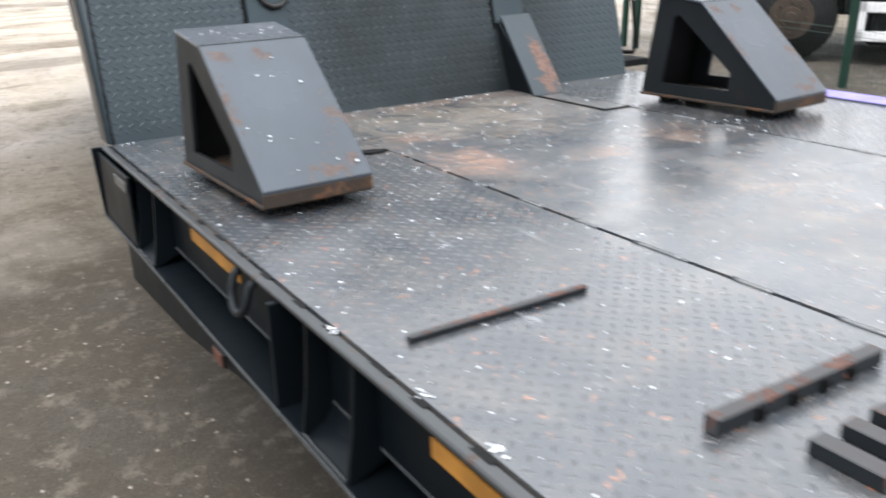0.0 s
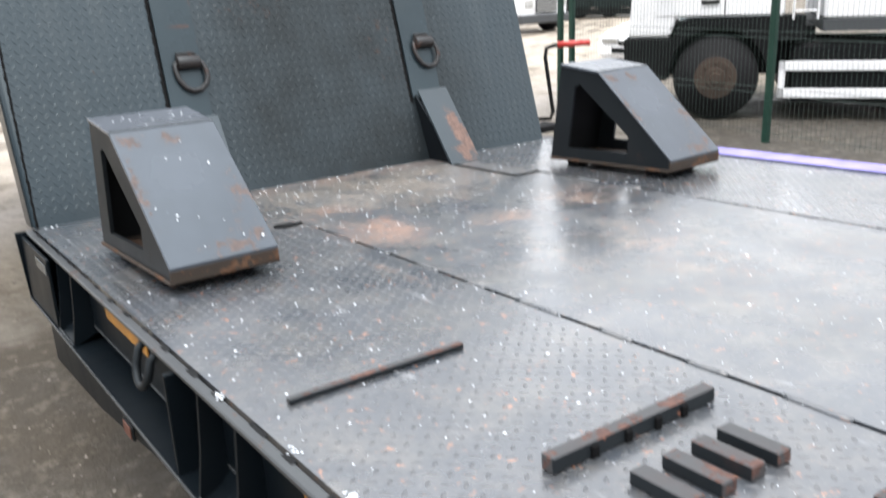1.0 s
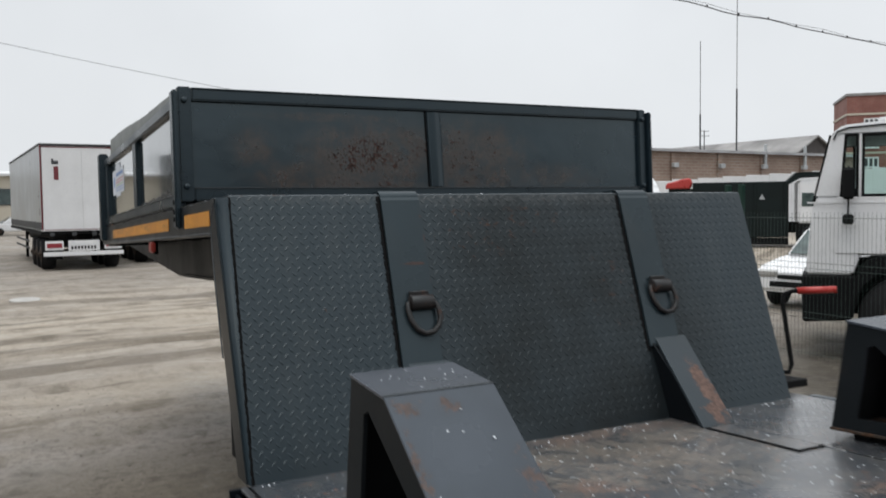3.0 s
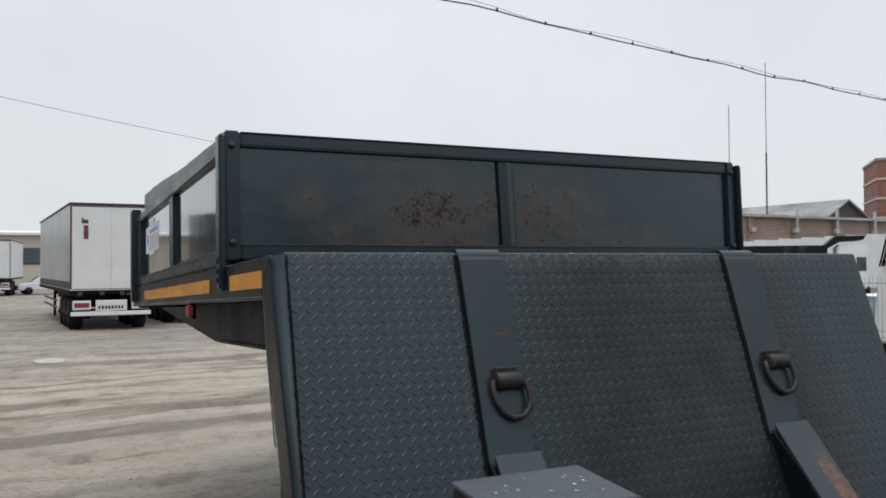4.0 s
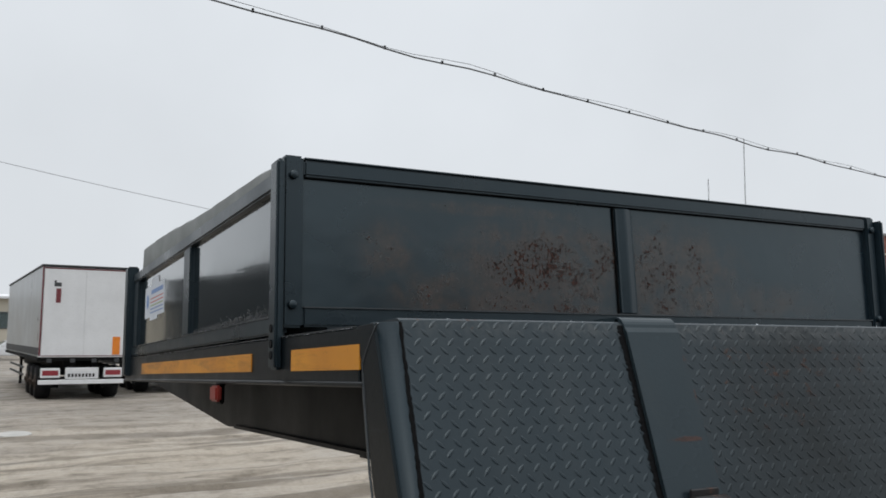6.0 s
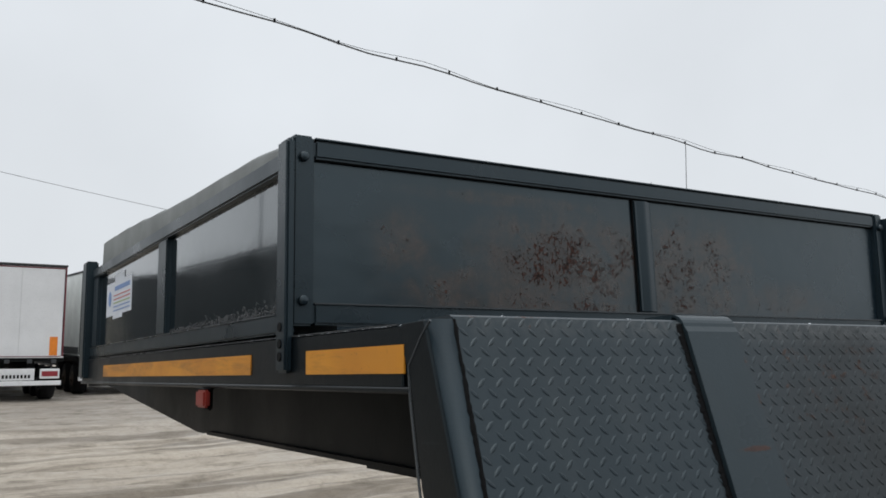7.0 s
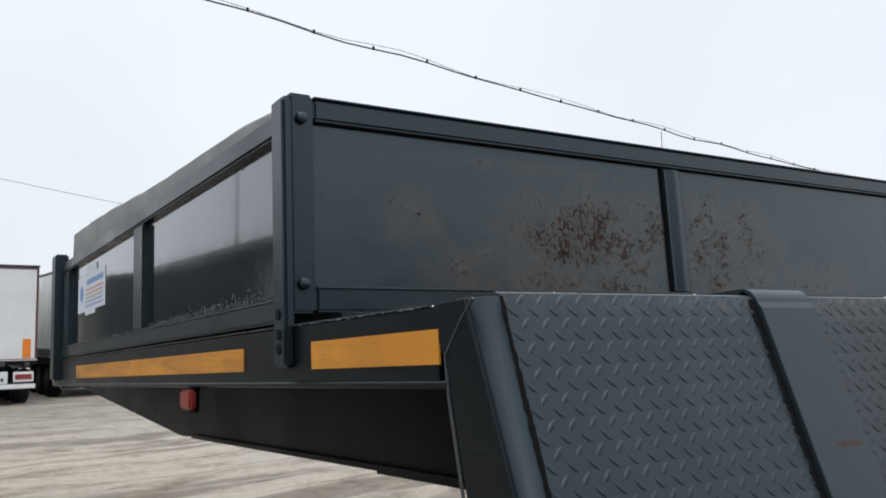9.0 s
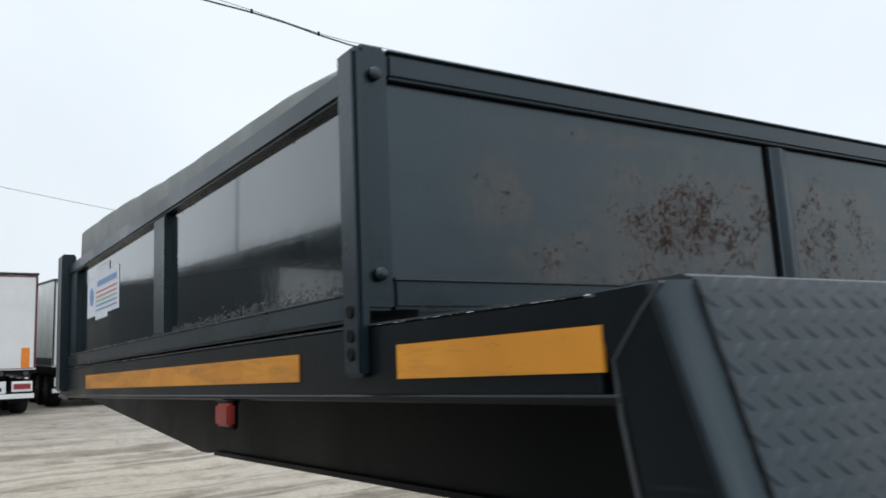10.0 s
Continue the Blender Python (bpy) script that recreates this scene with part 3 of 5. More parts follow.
trailer = thing("lowbed_trailer", "anthracite low-bed trailer with tread-plate deck, sloped front wall and dropside gooseneck", "trailer", TILT)
D = 0.838  # deck level


def tpart(name, bm, material, label="", bevel=0.0, smooth=False, parent=None, seg=1):
    return part(name, bm, material, parent or trailer, label, bevel, smooth, K, seg)


def lozenges(origin, u, v, w, nu, nv, pitch, length, width, height, keep=None):
    """Raised lentils of tread plate over a rectangle from origin, along u and v, with w as its normal."""
    origin, u, v, w = Vector(origin), Vector(u), Vector(v), Vector(w)
    d1, d2 = (u + v).normalized(), (u - v).normalized()
    verts, faces = [], []
    for j in range(nv * 2):
        for i in range(nu):
            a, b = (i + 0.25 + 0.5 * (j % 2)) * pitch, (j * 0.5 + 0.25) * pitch
            if keep and not keep(a, b):
                continue
            c = origin + u * a + v * b
            d = d1 if j % 2 else d2
            e = w.cross(d)
            n = len(verts)
            for s, q, h in ((-0.5, 0, 0), (-0.25, -0.40, 0), (0.0, -0.5, 0), (0.25, -0.40, 0), (0.5, 0, 0), (0.25, 0.40, 0), (0.0, 0.5, 0), (-0.25, 0.40, 0),
                            (-0.30, 0, 0.85), (-0.15, -0.17, 0.95), (0.15, -0.17, 0.95), (0.30, 0, 0.85), (0.15, 0.17, 0.95), (-0.15, 0.17, 0.95)):
                verts.append((c + d * (s * length) + e * (q * width) + w * (h * height - 0.0002)) * K)
            for f in ((0, 1, 9, 8), (1, 2, 9), (2, 10, 9), (2, 3, 10), (3, 4, 11, 10), (4, 5, 12, 11), (5, 6, 12), (6, 13, 12), (6, 7, 13), (7, 0, 8, 13), (8, 9, 10, 11), (8, 11, 12, 13)):
                faces.append(tuple(n + q for q in f))
    return verts, faces


# deck: three long panels with narrow joints
SEAM_L, SEAM_R, DECK_R = 0.712, 1.785, 2.46
for x0, x1, mat, h, lab in ((0.004, SEAM_L - 0.0065, M_DECK, 0.0014, "wet tread plate with silt and rust"),
                            (SEAM_L + 0.0065, SEAM_R - 0.0055, M_DECKMID, 0.0005, "smooth worn wet plate with rust stains"),
                            (SEAM_R + 0.0055, DECK_R, M_DECK, 0.0007, "wet tread plate")):
    panel = tpart("deck_panel", boxes((x0, x1, -3.2, 4.16, D - 0.012, D)), mat, lab)
    p = 0.039
    vs, fs = lozenges((x0 + 0.004, -0.4, D), (1, 0, 0), (0, 1, 0), (0, 0, 1), int((x1 - x0 - 0.008) / p), int(4.4 / p), p, 0.024, 0.0088, h)
    raw("tread_relief", vs, fs, M_DECKRIB if mat is M_DECK else mat, panel, True)["kind"] = "stuff"
tpart("deck_support", boxes((0.03, DECK_R - 0.03, -3.2, 4.1, D - 0.10, D - 0.013)), M_BLACK)
for xx, y1 in ((SEAM_L, 3.40), (SEAM_R, 3.42)):
    rng = random.Random(int(xx * 100))
    bm, y = bmesh.new(), 0.3
    while y < y1:
        n = rng.uniform(0.07, 0.14)
        tube(bm, [(xx + rng.uniform(-0.002, 0.002), y + n * q / 6, D - 0.001) for q in range(7)], 0.0062, 6)
        y += n + rng.uniform(0.09, 0.16)
        tpart("stitch_weld", bm, M_DECK, smooth=True)
        bm = bmesh.new()
    bm.free()
tpart("joint_strip", boxes((SEAM_L - 0.03, SEAM_L + 0.03, -3.2, 3.42, D - 0.02, D - 0.0125)), M_BLACK)
for xx, y0 in ((SEAM_L, 3.43), (SEAM_R, 3.46)):
    tpart("silted_joint", boxes((xx - 0.0064, xx + 0.0064, y0, 4.158, D - 0.006, D - 0.0008)), M_DECKMID, "joint filled with silt")
# short cross joint by the right-hand brace, and the lifted lip beside the wedge
tpart("cross_joint", boxes((1.66, 1.785, 3.44, 3.452, D, D + 0.005), (1.655, 1.668, 3.44, 3.86, D, D + 0.005)), M_BLACK, "dark open joint", 0.001)
bm = bmesh.new()
prism(bm, [(0.606, 3.40), (0.622, 3.425), (0.67, 3.415), (0.704, 3.385), (0.672, 3.37), (0.632, 3.372)], "z", D + 0.001, D + 0.007)
tpart("lifted_lip", bm, M_BLACK, "dark lifted edge of the plate")

# side rail: top edge, upper web, shelf, end plate, ribs and stake pockets
tpart("rail_edge", boxes((-0.027, -0.004, -3.2, 4.075, D - 0.012, D + 0.001)), M_RIM, "scuffed top rim of the side rail", 0.003)
rng = random.Random(21)
y = 1.2
while y < 4.0:
    n = rng.uniform(0.03, 0.06)
    tpart("stitch_weld", boxes((-0.010 + rng.uniform(-0.003, 0.003), -0.001, y, y + n, D - 0.002, D + 0.002)), M_BLACK)
    y += n + rng.uniform(0.07, 0.13)
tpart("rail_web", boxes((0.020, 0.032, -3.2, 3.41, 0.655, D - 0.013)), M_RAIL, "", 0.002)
# Black sheet stands for the shade inside the rail
tpart("rail_shade_backing", boxes((0.085, 0.10, -3.2, 4.06, 0.60, D - 0.013)), M_BLACK)
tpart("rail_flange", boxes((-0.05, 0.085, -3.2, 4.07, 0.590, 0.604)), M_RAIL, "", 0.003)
tpart("bright_edge", boxes((-0.0535, -0.0495, -3.2, 4.07, 0.599, 0.6055)), M_EDGE, "worn bright edge of the lower flange")
tpart("bright_edge", boxes((0.018, 0.021, -3.2, 3.41, 0.652, 0.658)), M_EDGE, "worn bright foot of the web")
bm = bmesh.new()
prism(bm, [(-0.062, D), (0.0, D), (0.085, D - 0.1), (0.085, 0.59), (-0.05, 0.59)], "y", 4.062, 4.078)
tpart("rail_end_plate", bm, M_RAIL, "", 0.002)
bm = bmesh.new()
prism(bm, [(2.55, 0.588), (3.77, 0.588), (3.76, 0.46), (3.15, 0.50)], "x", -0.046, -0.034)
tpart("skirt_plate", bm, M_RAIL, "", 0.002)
tpart("main_beam", boxes((0.30, 0.32, -3.2, 3.7, 0.33, 0.74)), M_BLACK)
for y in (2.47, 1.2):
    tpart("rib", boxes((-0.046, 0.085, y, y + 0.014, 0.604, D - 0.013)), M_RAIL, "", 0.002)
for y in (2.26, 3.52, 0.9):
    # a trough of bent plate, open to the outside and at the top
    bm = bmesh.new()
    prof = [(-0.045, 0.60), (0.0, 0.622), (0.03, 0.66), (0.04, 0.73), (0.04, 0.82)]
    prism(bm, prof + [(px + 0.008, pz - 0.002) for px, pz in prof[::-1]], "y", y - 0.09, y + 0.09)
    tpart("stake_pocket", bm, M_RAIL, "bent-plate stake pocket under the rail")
    tpart("pocket_lip", boxes((-0.0475, -0.0435, y - 0.088, y + 0.088, 0.6045, 0.612)), M_EDGE, "bright lip of the pocket")
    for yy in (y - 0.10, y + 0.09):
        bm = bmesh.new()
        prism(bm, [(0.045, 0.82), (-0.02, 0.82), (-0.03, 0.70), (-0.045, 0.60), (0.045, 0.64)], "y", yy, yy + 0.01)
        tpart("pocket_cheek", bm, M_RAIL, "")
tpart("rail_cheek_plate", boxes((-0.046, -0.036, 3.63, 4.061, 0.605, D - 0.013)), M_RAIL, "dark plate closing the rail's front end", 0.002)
# Bright plate stands in for the slot in the cheek plate
tpart("rail_slot", boxes((-0.050, -0.0465, 3.64, 3.80, 0.772, 0.806)), M_EDGE, "bright plate set where the rail has a slot", 0.002)
for y0, y1 in ((2.83, 3.21), (1.50, 1.985)):
    tpart("reflector_tape", boxes((0.016, 0.0195, y0, y1, 0.735, 0.768)), M_DULLTAPE, "muddied amber reflective tape strip")
bm = bmesh.new()
tube(bm, [(-0.003, 2.630, 0.82), (-0.026, 2.634, 0.80)] + [(-0.034 - 0.010 * math.sin(radians(a - 180)), 2.680 + 0.046 * math.cos(radians(a)), 0.772 + 0.040 * math.sin(radians(a))) for a in range(180, 361, 20)] + [(-0.026, 2.726, 0.80), (-0.003, 2.730, 0.82)], 0.0098)
tpart("rope_hook", bm, M_CHEEK, "dark bent-bar rope hook", smooth=True)
lamp = tpart("marker_lamp", boxes((-0.06, -0.0535, 2.77, 2.85, 0.562, 0.60)), M_BLACK, "", 0.004)
tpart("lens", boxes((-0.063, -0.06, 2.78, 2.84, 0.565, 0.597)), M_OLDLENS, "rusty red lens", 0.002, parent=lamp)
# far side rail and its faded strip
tpart("far_rail", boxes((DECK_R + 0.002, DECK_R + 0.05, -3.2, 4.075, 0.55, D + 0.002)), M_STEEL, "", 0.003)
tpart("violet_strip", boxes((DECK_R + 0.004, DECK_R + 0.13, 1.0, 3.35, D + 0.003, D + 0.009)), M_PURPLE, "faded violet strip on the far edge", 0.002)

# front wall
WY0, WY1, WZ1 = 4.075, 4.40, 1.745
LEAN = (WY1 - WY0) / (WZ1 - D)


def wall_y(z):
    return WY0 + LEAN * (z - D)


XL, XR = 0.046, 2.425


def rack(ob):
    """The wall is out of square: its upright lines run a little to the left on their way down."""
    for v in ob.data.vertices:
        drop = max(0.0, WZ1 * K - v.co.z)
        v.co.x -= (0.036 + 0.016 * v.co.x / K) * drop
    return ob


bm = bmesh.new()
prof = [(XL, D), (XR, D), (XR, WZ1), (XL, WZ1)]
lo = [bm.verts.new((x, wall_y(z), z)) for x, z in prof]
hi = [bm.verts.new((x, wall_y(z) + 0.012, z)) for x, z in prof]
fc = [bm.faces.new(lo), bm.faces.new(hi)] + [bm.faces.new((lo[i], lo[(i + 1) % 4], hi[(i + 1) % 4], hi[i])) for i in range(4)]
bmesh.ops.recalc_face_normals(bm, faces=fc)
wall = rack(tpart("front_wall", bm, M_WALL, "sloped tread-plate wall at the front of the deck"))
slope_v = Vector((0, LEAN, 1)).normalized()
slope_w = Vector((1, 0, 0)).cross(slope_v)
slope_len = (WZ1 - D) * math.sqrt(1 + LEAN * LEAN)
PITCH = 0.0375
rows_up = int(slope_len / PITCH)
base = Vector((XL + 0.006, WY0, D)) + slope_v * (slope_len - rows_up * PITCH)
vs, fs = lozenges(base, (1, 0, 0), slope_v, slope_w, 63, rows_up, PITCH, 0.0285, 0.0090, 0.0015,
                  lambda a, b: not (0.54 < a < 0.715 or 1.645 < a < 1.825) and a < XR - XL - 0.03)
rack(raw("tread_relief", vs, fs, M_WALL, wall))["kind"] = "stuff"
# rolled top edge of the plate
bm = bmesh.new()
prism(bm, [(WY1 - 0.001, WZ1 - 0.012)] + arc(WY1 + 0.016, WZ1 - 0.012, 0.0165, 178, 70, 6) + [(WY1 + 0.10, WZ1 + 0.002), (WY1 + 0.10, WZ1 - 0.012)], "x", XL, XR)
tpart("wall_top_edge", bm, M_TOPEDGE, "worn, paler rolled top edge", smooth=False)
# rounded left corner and its side plate
bm = bmesh.new()
rows = []
for z in (D, WZ1 - 0.004):
    y = wall_y(z)
    rows.append([bm.verts.new((XL, y, z))] + [bm.verts.new((XL - 0.008 - 0.036 * math.sin(radians(a)), y + 0.036 * (1 - math.cos(radians(a))), z)) for a in range(0, 91, 15)] + [bm.verts.new((0.004, y + 0.05, z))])
fc = [bm.faces.new((a, b, c, d)) for (a, b), (d, c) in zip(zip(rows[0], rows[0][1:]), zip(rows[1], rows[1][1:]))]
fc.append(bm.faces.new(rows[1]))
bmesh.ops.recalc_face_normals(bm, faces=fc)
for v in bm.verts:
    if v.co.z < 1.0:
        v.co.x = 0.002 + (v.co.x - 0.002) * 0.35 if v.co.x > 0.002 else v.co.x
tpart("wall_corner", bm, M_CORNER, "rounded folded edge of the wall", smooth=True)


def seam(x, z0, z1, w0, w1, seed):
    """A dark, ragged weld seam up the wall."""
    rng = random.Random(seed)
    bm = bmesh.new()
    n, last = 110, None
    for i in range(n + 1):
        z = z0 + (z1 - z0) * i / n
        a, b = x - rng.uniform(w0, w1), x + rng.uniform(w0, w1)
        y = wall_y(z) - 0.0035
        row = [bm.verts.new((a, y + 0.003, z)), bm.verts.new((x, y, z)), bm.verts.new((b, y + 0.003, z))]
        if last:
            bm.faces.new((last[0], last[1], row[1], row[0]))
            bm.faces.new((last[1], last[2], row[2], row[1]))
        last = row
    rack(tpart("weld_bead", bm, M_SEAM, "dark ragged weld seam"))


seam(XL + 0.001, D, WZ1 - 0.004, 0.0025, 0.0062, 5)
bm = bmesh.new()
prism(bm, [(wall_y(D) + 0.02, D), (wall_y(WZ1) + 0.02, WZ1 - 0.006), (4.50, WZ1 - 0.008), (4.50, 1.70), (4.47, 1.64), (4.43, 1.45), (4.20, D)], "x", -0.002, 0.012)
tpart("wall_side_plate", bm, M_NECK, "", 0.001)
bm = bmesh.new()
tube(bm, [(0.0, 4.40, 1.738), (-0.001, 4.43, 1.71), (-0.001, 4.475, 1.66), (-0.001, 4.47, 1.60), (-0.001, 4.44, 1.45), (-0.001, 4.36, 1.2)], 0.0028, 5)
tpart("weld_bead", bm, M_EDGE, "pale weld line")
tpart("wall_backing", boxes((0.05, 2.40, 4.44, 4.50, D, 1.70)), M_BLACK)

# two straps over the wall, each with a lashing ring and a brace to the deck
BRACE_TOP = 1.145
for sx in (0.602, 1.708):
    w = 0.155
    bm = bmesh.new()
    n = 6
    prof = [(wall_y(BRACE_TOP - 0.03) - 0.012, BRACE_TOP - 0.03)] + [(wall_y(WZ1 - 0.02) - 0.012, WZ1 - 0.02)] + arc(WY1 + 0.022, WZ1 - 0.018, 0.034, 165, 85, n) + [(WY1 + 0.10, WZ1 + 0.014)]
    back = [(y + 0.011, z - 0.001 - (0.011 if i > n else 0)) for i, (y, z) in enumerate(prof)]
    prism(bm, prof + back[::-1], "x", sx, sx + w)
    strap = rack(tpart("strap_plate", bm, M_STRAP, "smooth steel strap folded over the wall"))
    seam(sx - 0.006, BRACE_TOP - 0.05, WZ1 - 0.004, 0.006, 0.0135, int(sx * 100))
    seam(sx + w + 0.001, BRACE_TOP - 0.05, WZ1 - 0.01, 0.001, 0.0035, int(sx * 77))
    # lashing ring
    zr, xr = 1.352, sx + 0.034
    yr = wall_y(zr) - 0.012
    bm = bmesh.new()
    cyl(bm, (xr + 0.045, yr - 0.014, zr), "x", 0.027, 0.088, 18)
    tpart("ring_bracket", bm, M_RING, "", 0.002, True)
    tpart("bracket_foot", boxes((xr + 0.004, xr + 0.080, yr - 0.006, yr + 0.004, zr - 0.006, zr + 0.040)), M_RING, "", 0.002)
    bm = bmesh.new()
    bc = xr + 0.045
    knots = [(-0.052, -0.004, 0.014), (-0.055, -0.028, 0.022), (-0.050, -0.060, 0.034), (-0.032, -0.092, 0.046), (-0.004, -0.108, 0.051), (0.028, -0.104, 0.052),
             (0.052, -0.084, 0.047), (0.063, -0.056, 0.040), (0.061, -0.028, 0.030), (0.053, -0.004, 0.016), (0.040, 0.0, 0.014)]
    pts = [(bc - 0.042, yr - 0.014, zr)] + [(bc + dx, yr - dy, zr + dz) for dx, dz, dy in knots]
    tube(bm, pts, 0.0098, 10)
    tpart("lashing_ring", bm, M_RING, "rusty forged D-ring", smooth=True)
    # brace
    yf = 3.865
    bm = bmesh.new()
    yt = wall_y(BRACE_TOP) - 0.012
    prism(bm, [(yt, BRACE_TOP), (yt + 0.012, BRACE_TOP), (yf + 0.02, D + 0.001), (yf, D + 0.001)], "x", sx - 0.006, sx + w - 0.006)
    for v in bm.verts:
        if v.co.z < 1.0:
            v.co.x -= 0.048
    brace = tpart("brace_plate", bm, M_BRACE, "sloping brace plate with a rust streak", 0.001)
    bm = bmesh.new()
    for xx in (sx - 0.03, sx + w - 0.07):
        prism(bm, [(yt + 0.004, BRACE_TOP - 0.008), (wall_y(D) - 0.001, D + 0.001), (yf + 0.02, D + 0.001)], "x", xx, xx + 0.01)
    tpart("brace_web", bm, M_DARK)

# gooseneck frame
tpart("neck_rail", boxes((0.0, 0.03, 4.50, 8.06, 1.622, 1.735)), M_NECK, "", 0.003)
tpart("neck_rail_lip", boxes((-0.005, 0.03, 4.47, 8.06, 1.612, 1.624)), M_NECK, "", 0.003)
tpart("neck_rail", boxes((2.47, 2.50, 4.50, 8.06, 1.622, 1.735)), M_STEEL, "", 0.003)
tpart("neck_floor", boxes((0.03, 2.47, 4.50, 8.06, 1.705, 1.733)), M_DARK)
tpart("neck_front_beam", boxes((0.03, 2.47, 8.03, 8.06, 1.60, 1.72)), M_STEEL, "", 0.003)
for xw in (0.35, 1.95):
    bm = bmesh.new()
    prism(bm, [(4.46, 1.70), (4.46, 1.401), (6.90, 1.401), (6.99, 1.394), (7.08, 1.394), (9.5, 1.606), (9.5, 1.70)], "x", xw, xw + 0.014)
    # The far web is painted black for its deeper shade
    tpart("neck_beam_web", bm, M_BLACK if xw > 1 else M_DARK)
    tpart("neck_beam_flange", boxes((xw - 0.016, xw + 0.08, 4.46, 6.88, 1.3945, 1.4085), (xw - 0.014, xw + 0.07, 4.46, 5.33, 1.3875, 1.394)), M_DARK)
tpart("neck_nose_plate", boxes((0.35, 1.964, 8.06, 9.5, 1.69, 1.704)), M_DARK)
for y in (5.6, 6.4, 7.2):
    tpart("cross_member", boxes((0.03, 2.47, y, y + 0.012, 1.62, 1.705), (0.03, 2.47, y - 0.03, y + 0.04, 1.612, 1.62)), M_DARK)
for y0, y1 in ((4.49, 4.946), (5.325, 7.43)):
    tpart("reflector_tape", boxes((-0.003, 0.0005, y0, y1, 1.648, 1.70)), M_TAPE, "amber reflective tape strip on the neck rail")
lamp = tpart("marker_lamp", boxes((-0.003, 0.012, 5.70, 5.772, 1.545, 1.612)), M_BLACK, "", 0.006)
tpart("lens", boxes((-0.024, -0.004, 5.676, 5.764, 1.554, 1.606)), M_LENS, "red lens", 0.006, parent=lamp, seg=2)
tpart("lamp_hood", boxes((-0.02, 0.012, 5.69, 5.776, 1.6065, 1.6118)), M_BLACK, "", 0.002, parent=lamp)

# Bright strip paints the sky's glint along the neck rail's top
tpart("bright_edge", boxes((-0.0015, 0.004, 4.52, 8.05, 1.7355, 1.7385)), M_EDGE, "painted highlight along the neck rail's top edge")

# dropside box on the gooseneck
YB = 5.066
board = tpart("rear_board", boxes((0.06, 2.405, YB + 0.018, YB + 0.026, 1.80, 2.19)), M_BOX, "rear board with blistered, rusting paint")
for d in ((0.066, 2.398, YB, YB + 0.04, 2.179, 2.226), (0.066, 2.398, YB + 0.002, YB + 0.04, 1.766, 1.819)):
    tpart("board_rail", boxes(d), M_FRAME, "", 0.006, parent=board, seg=2)
for d in ((0.008, 0.064, YB - 0.004, YB + 0.045, 1.763, 2.234), (2.40, 2.447, YB - 0.004, YB + 0.045, 1.763, 2.232), (1.140, 1.216, YB + 0.008, YB + 0.0178, 1.821, 2.175)):
    stile = tpart("board_stile", boxes(d), M_FRAME, "", 0.006, parent=board, seg=2)


def lean(ob):
    """The middle stile stands a little out of plumb."""
    for v in ob.data.vertices:
        v.co.x += 0.036 * (2.177 * K - v.co.z)


lean(stile)
tpart("rail_cap", boxes((0.066, 2.398, YB - 0.003, YB + 0.043, 2.2262, 2.2315)), M_FRAME, "thin cap strip along the top rail", 0.0015, parent=board)
# Black strip stands for the shadow that the top rail casts
tpart("rail_shadow_gap", boxes((0.067, 2.397, YB + 0.008, YB + 0.0175, 2.1755, 2.1787)), M_SEAM, "black strip painting the shadow under the top rail", parent=board)
tpart("bright_edge", boxes((0.067, 2.397, YB - 0.002, YB + 0.006, 1.8165, 1.8205)), M_EDGE, "pale edge of the lower rail", parent=board)
bm = bmesh.new()
prism(bm, [(1.150, YB + 0.0085), (1.176, YB + 0.001), (1.184, YB + 0.001), (1.208, YB + 0.0085)], "z", 1.823, 2.173)
lean(tpart("stile_ridge", bm, M_FRAME, "folded ridge down the stile", 0.002, parent=board))
lean(tpart("stile_joint", boxes((1.1355, 1.1395, YB + 0.012, YB + 0.0177, 1.822, 2.174)), M_SEAM, "open dark joint beside the stile", parent=board))
for x in (0.034, 2.424):
    for z in (2.178, 1.824):
        bm = bmesh.new()
        cyl(bm, (x, YB - 0.009, z), "y", 0.0125, 0.014, 12)
        tpart("bolt", bm, M_FRAME, "", 0.002, True, parent=board)
for x0, x1 in ((-0.019, 0.004), (2.449, 2.470)):
    post = tpart("corner_post", boxes((x0, x1, YB - 0.03, YB + 0.035, 1.652, 2.216)), M_FRAME, "", 0.007, seg=2)
    for z in (1.69, 1.72, 1.76):
        bm = bmesh.new()
        cyl(bm, (x0 - 0.001, YB + 0.003, z), "x", 0.011, 0.004, 12)
        tpart("post_hole", bm, M_BLACK, "", parent=post)
side_boards = []
for xs, s in ((0.0, 1), (2.475, -1)):
    side = tpart("side_board", boxes((xs + 0.024 * s if s > 0 else xs - 0.03, xs + 0.03 if s > 0 else xs - 0.024, YB + 0.05, 7.86, 1.80, 2.17)), M_SIDE, "glossy black-grey side board")
    side_boards.append(side)
    a, b = (xs, xs + 0.04) if s > 0 else (xs - 0.04, xs)
    for d in ((a, b, YB + 0.052, 7.86, 2.15, 2.200), (a, b, YB + 0.052, 7.86, 1.746, 1.796)):
        tpart("board_rail", boxes(d), M_FRAME, "", 0.006, parent=side, seg=2)
    for y0, y1 in ((6.305, 6.43), (7.70, 7.84)):
        tpart("board_stile", boxes((a + 0.004 if s > 0 else a, b if s > 0 else b - 0.004, y0, y1, 1.797, 2.149)), M_FRAME, "", 0.005, parent=side, seg=2)
    tpart("end_post", boxes((a - 0.03 if s > 0 else a, b - 0.01 if s > 0 else b + 0.03, 7.87, 7.98, 1.64, 2.245)), M_FRAME, "", 0.007, seg=2)
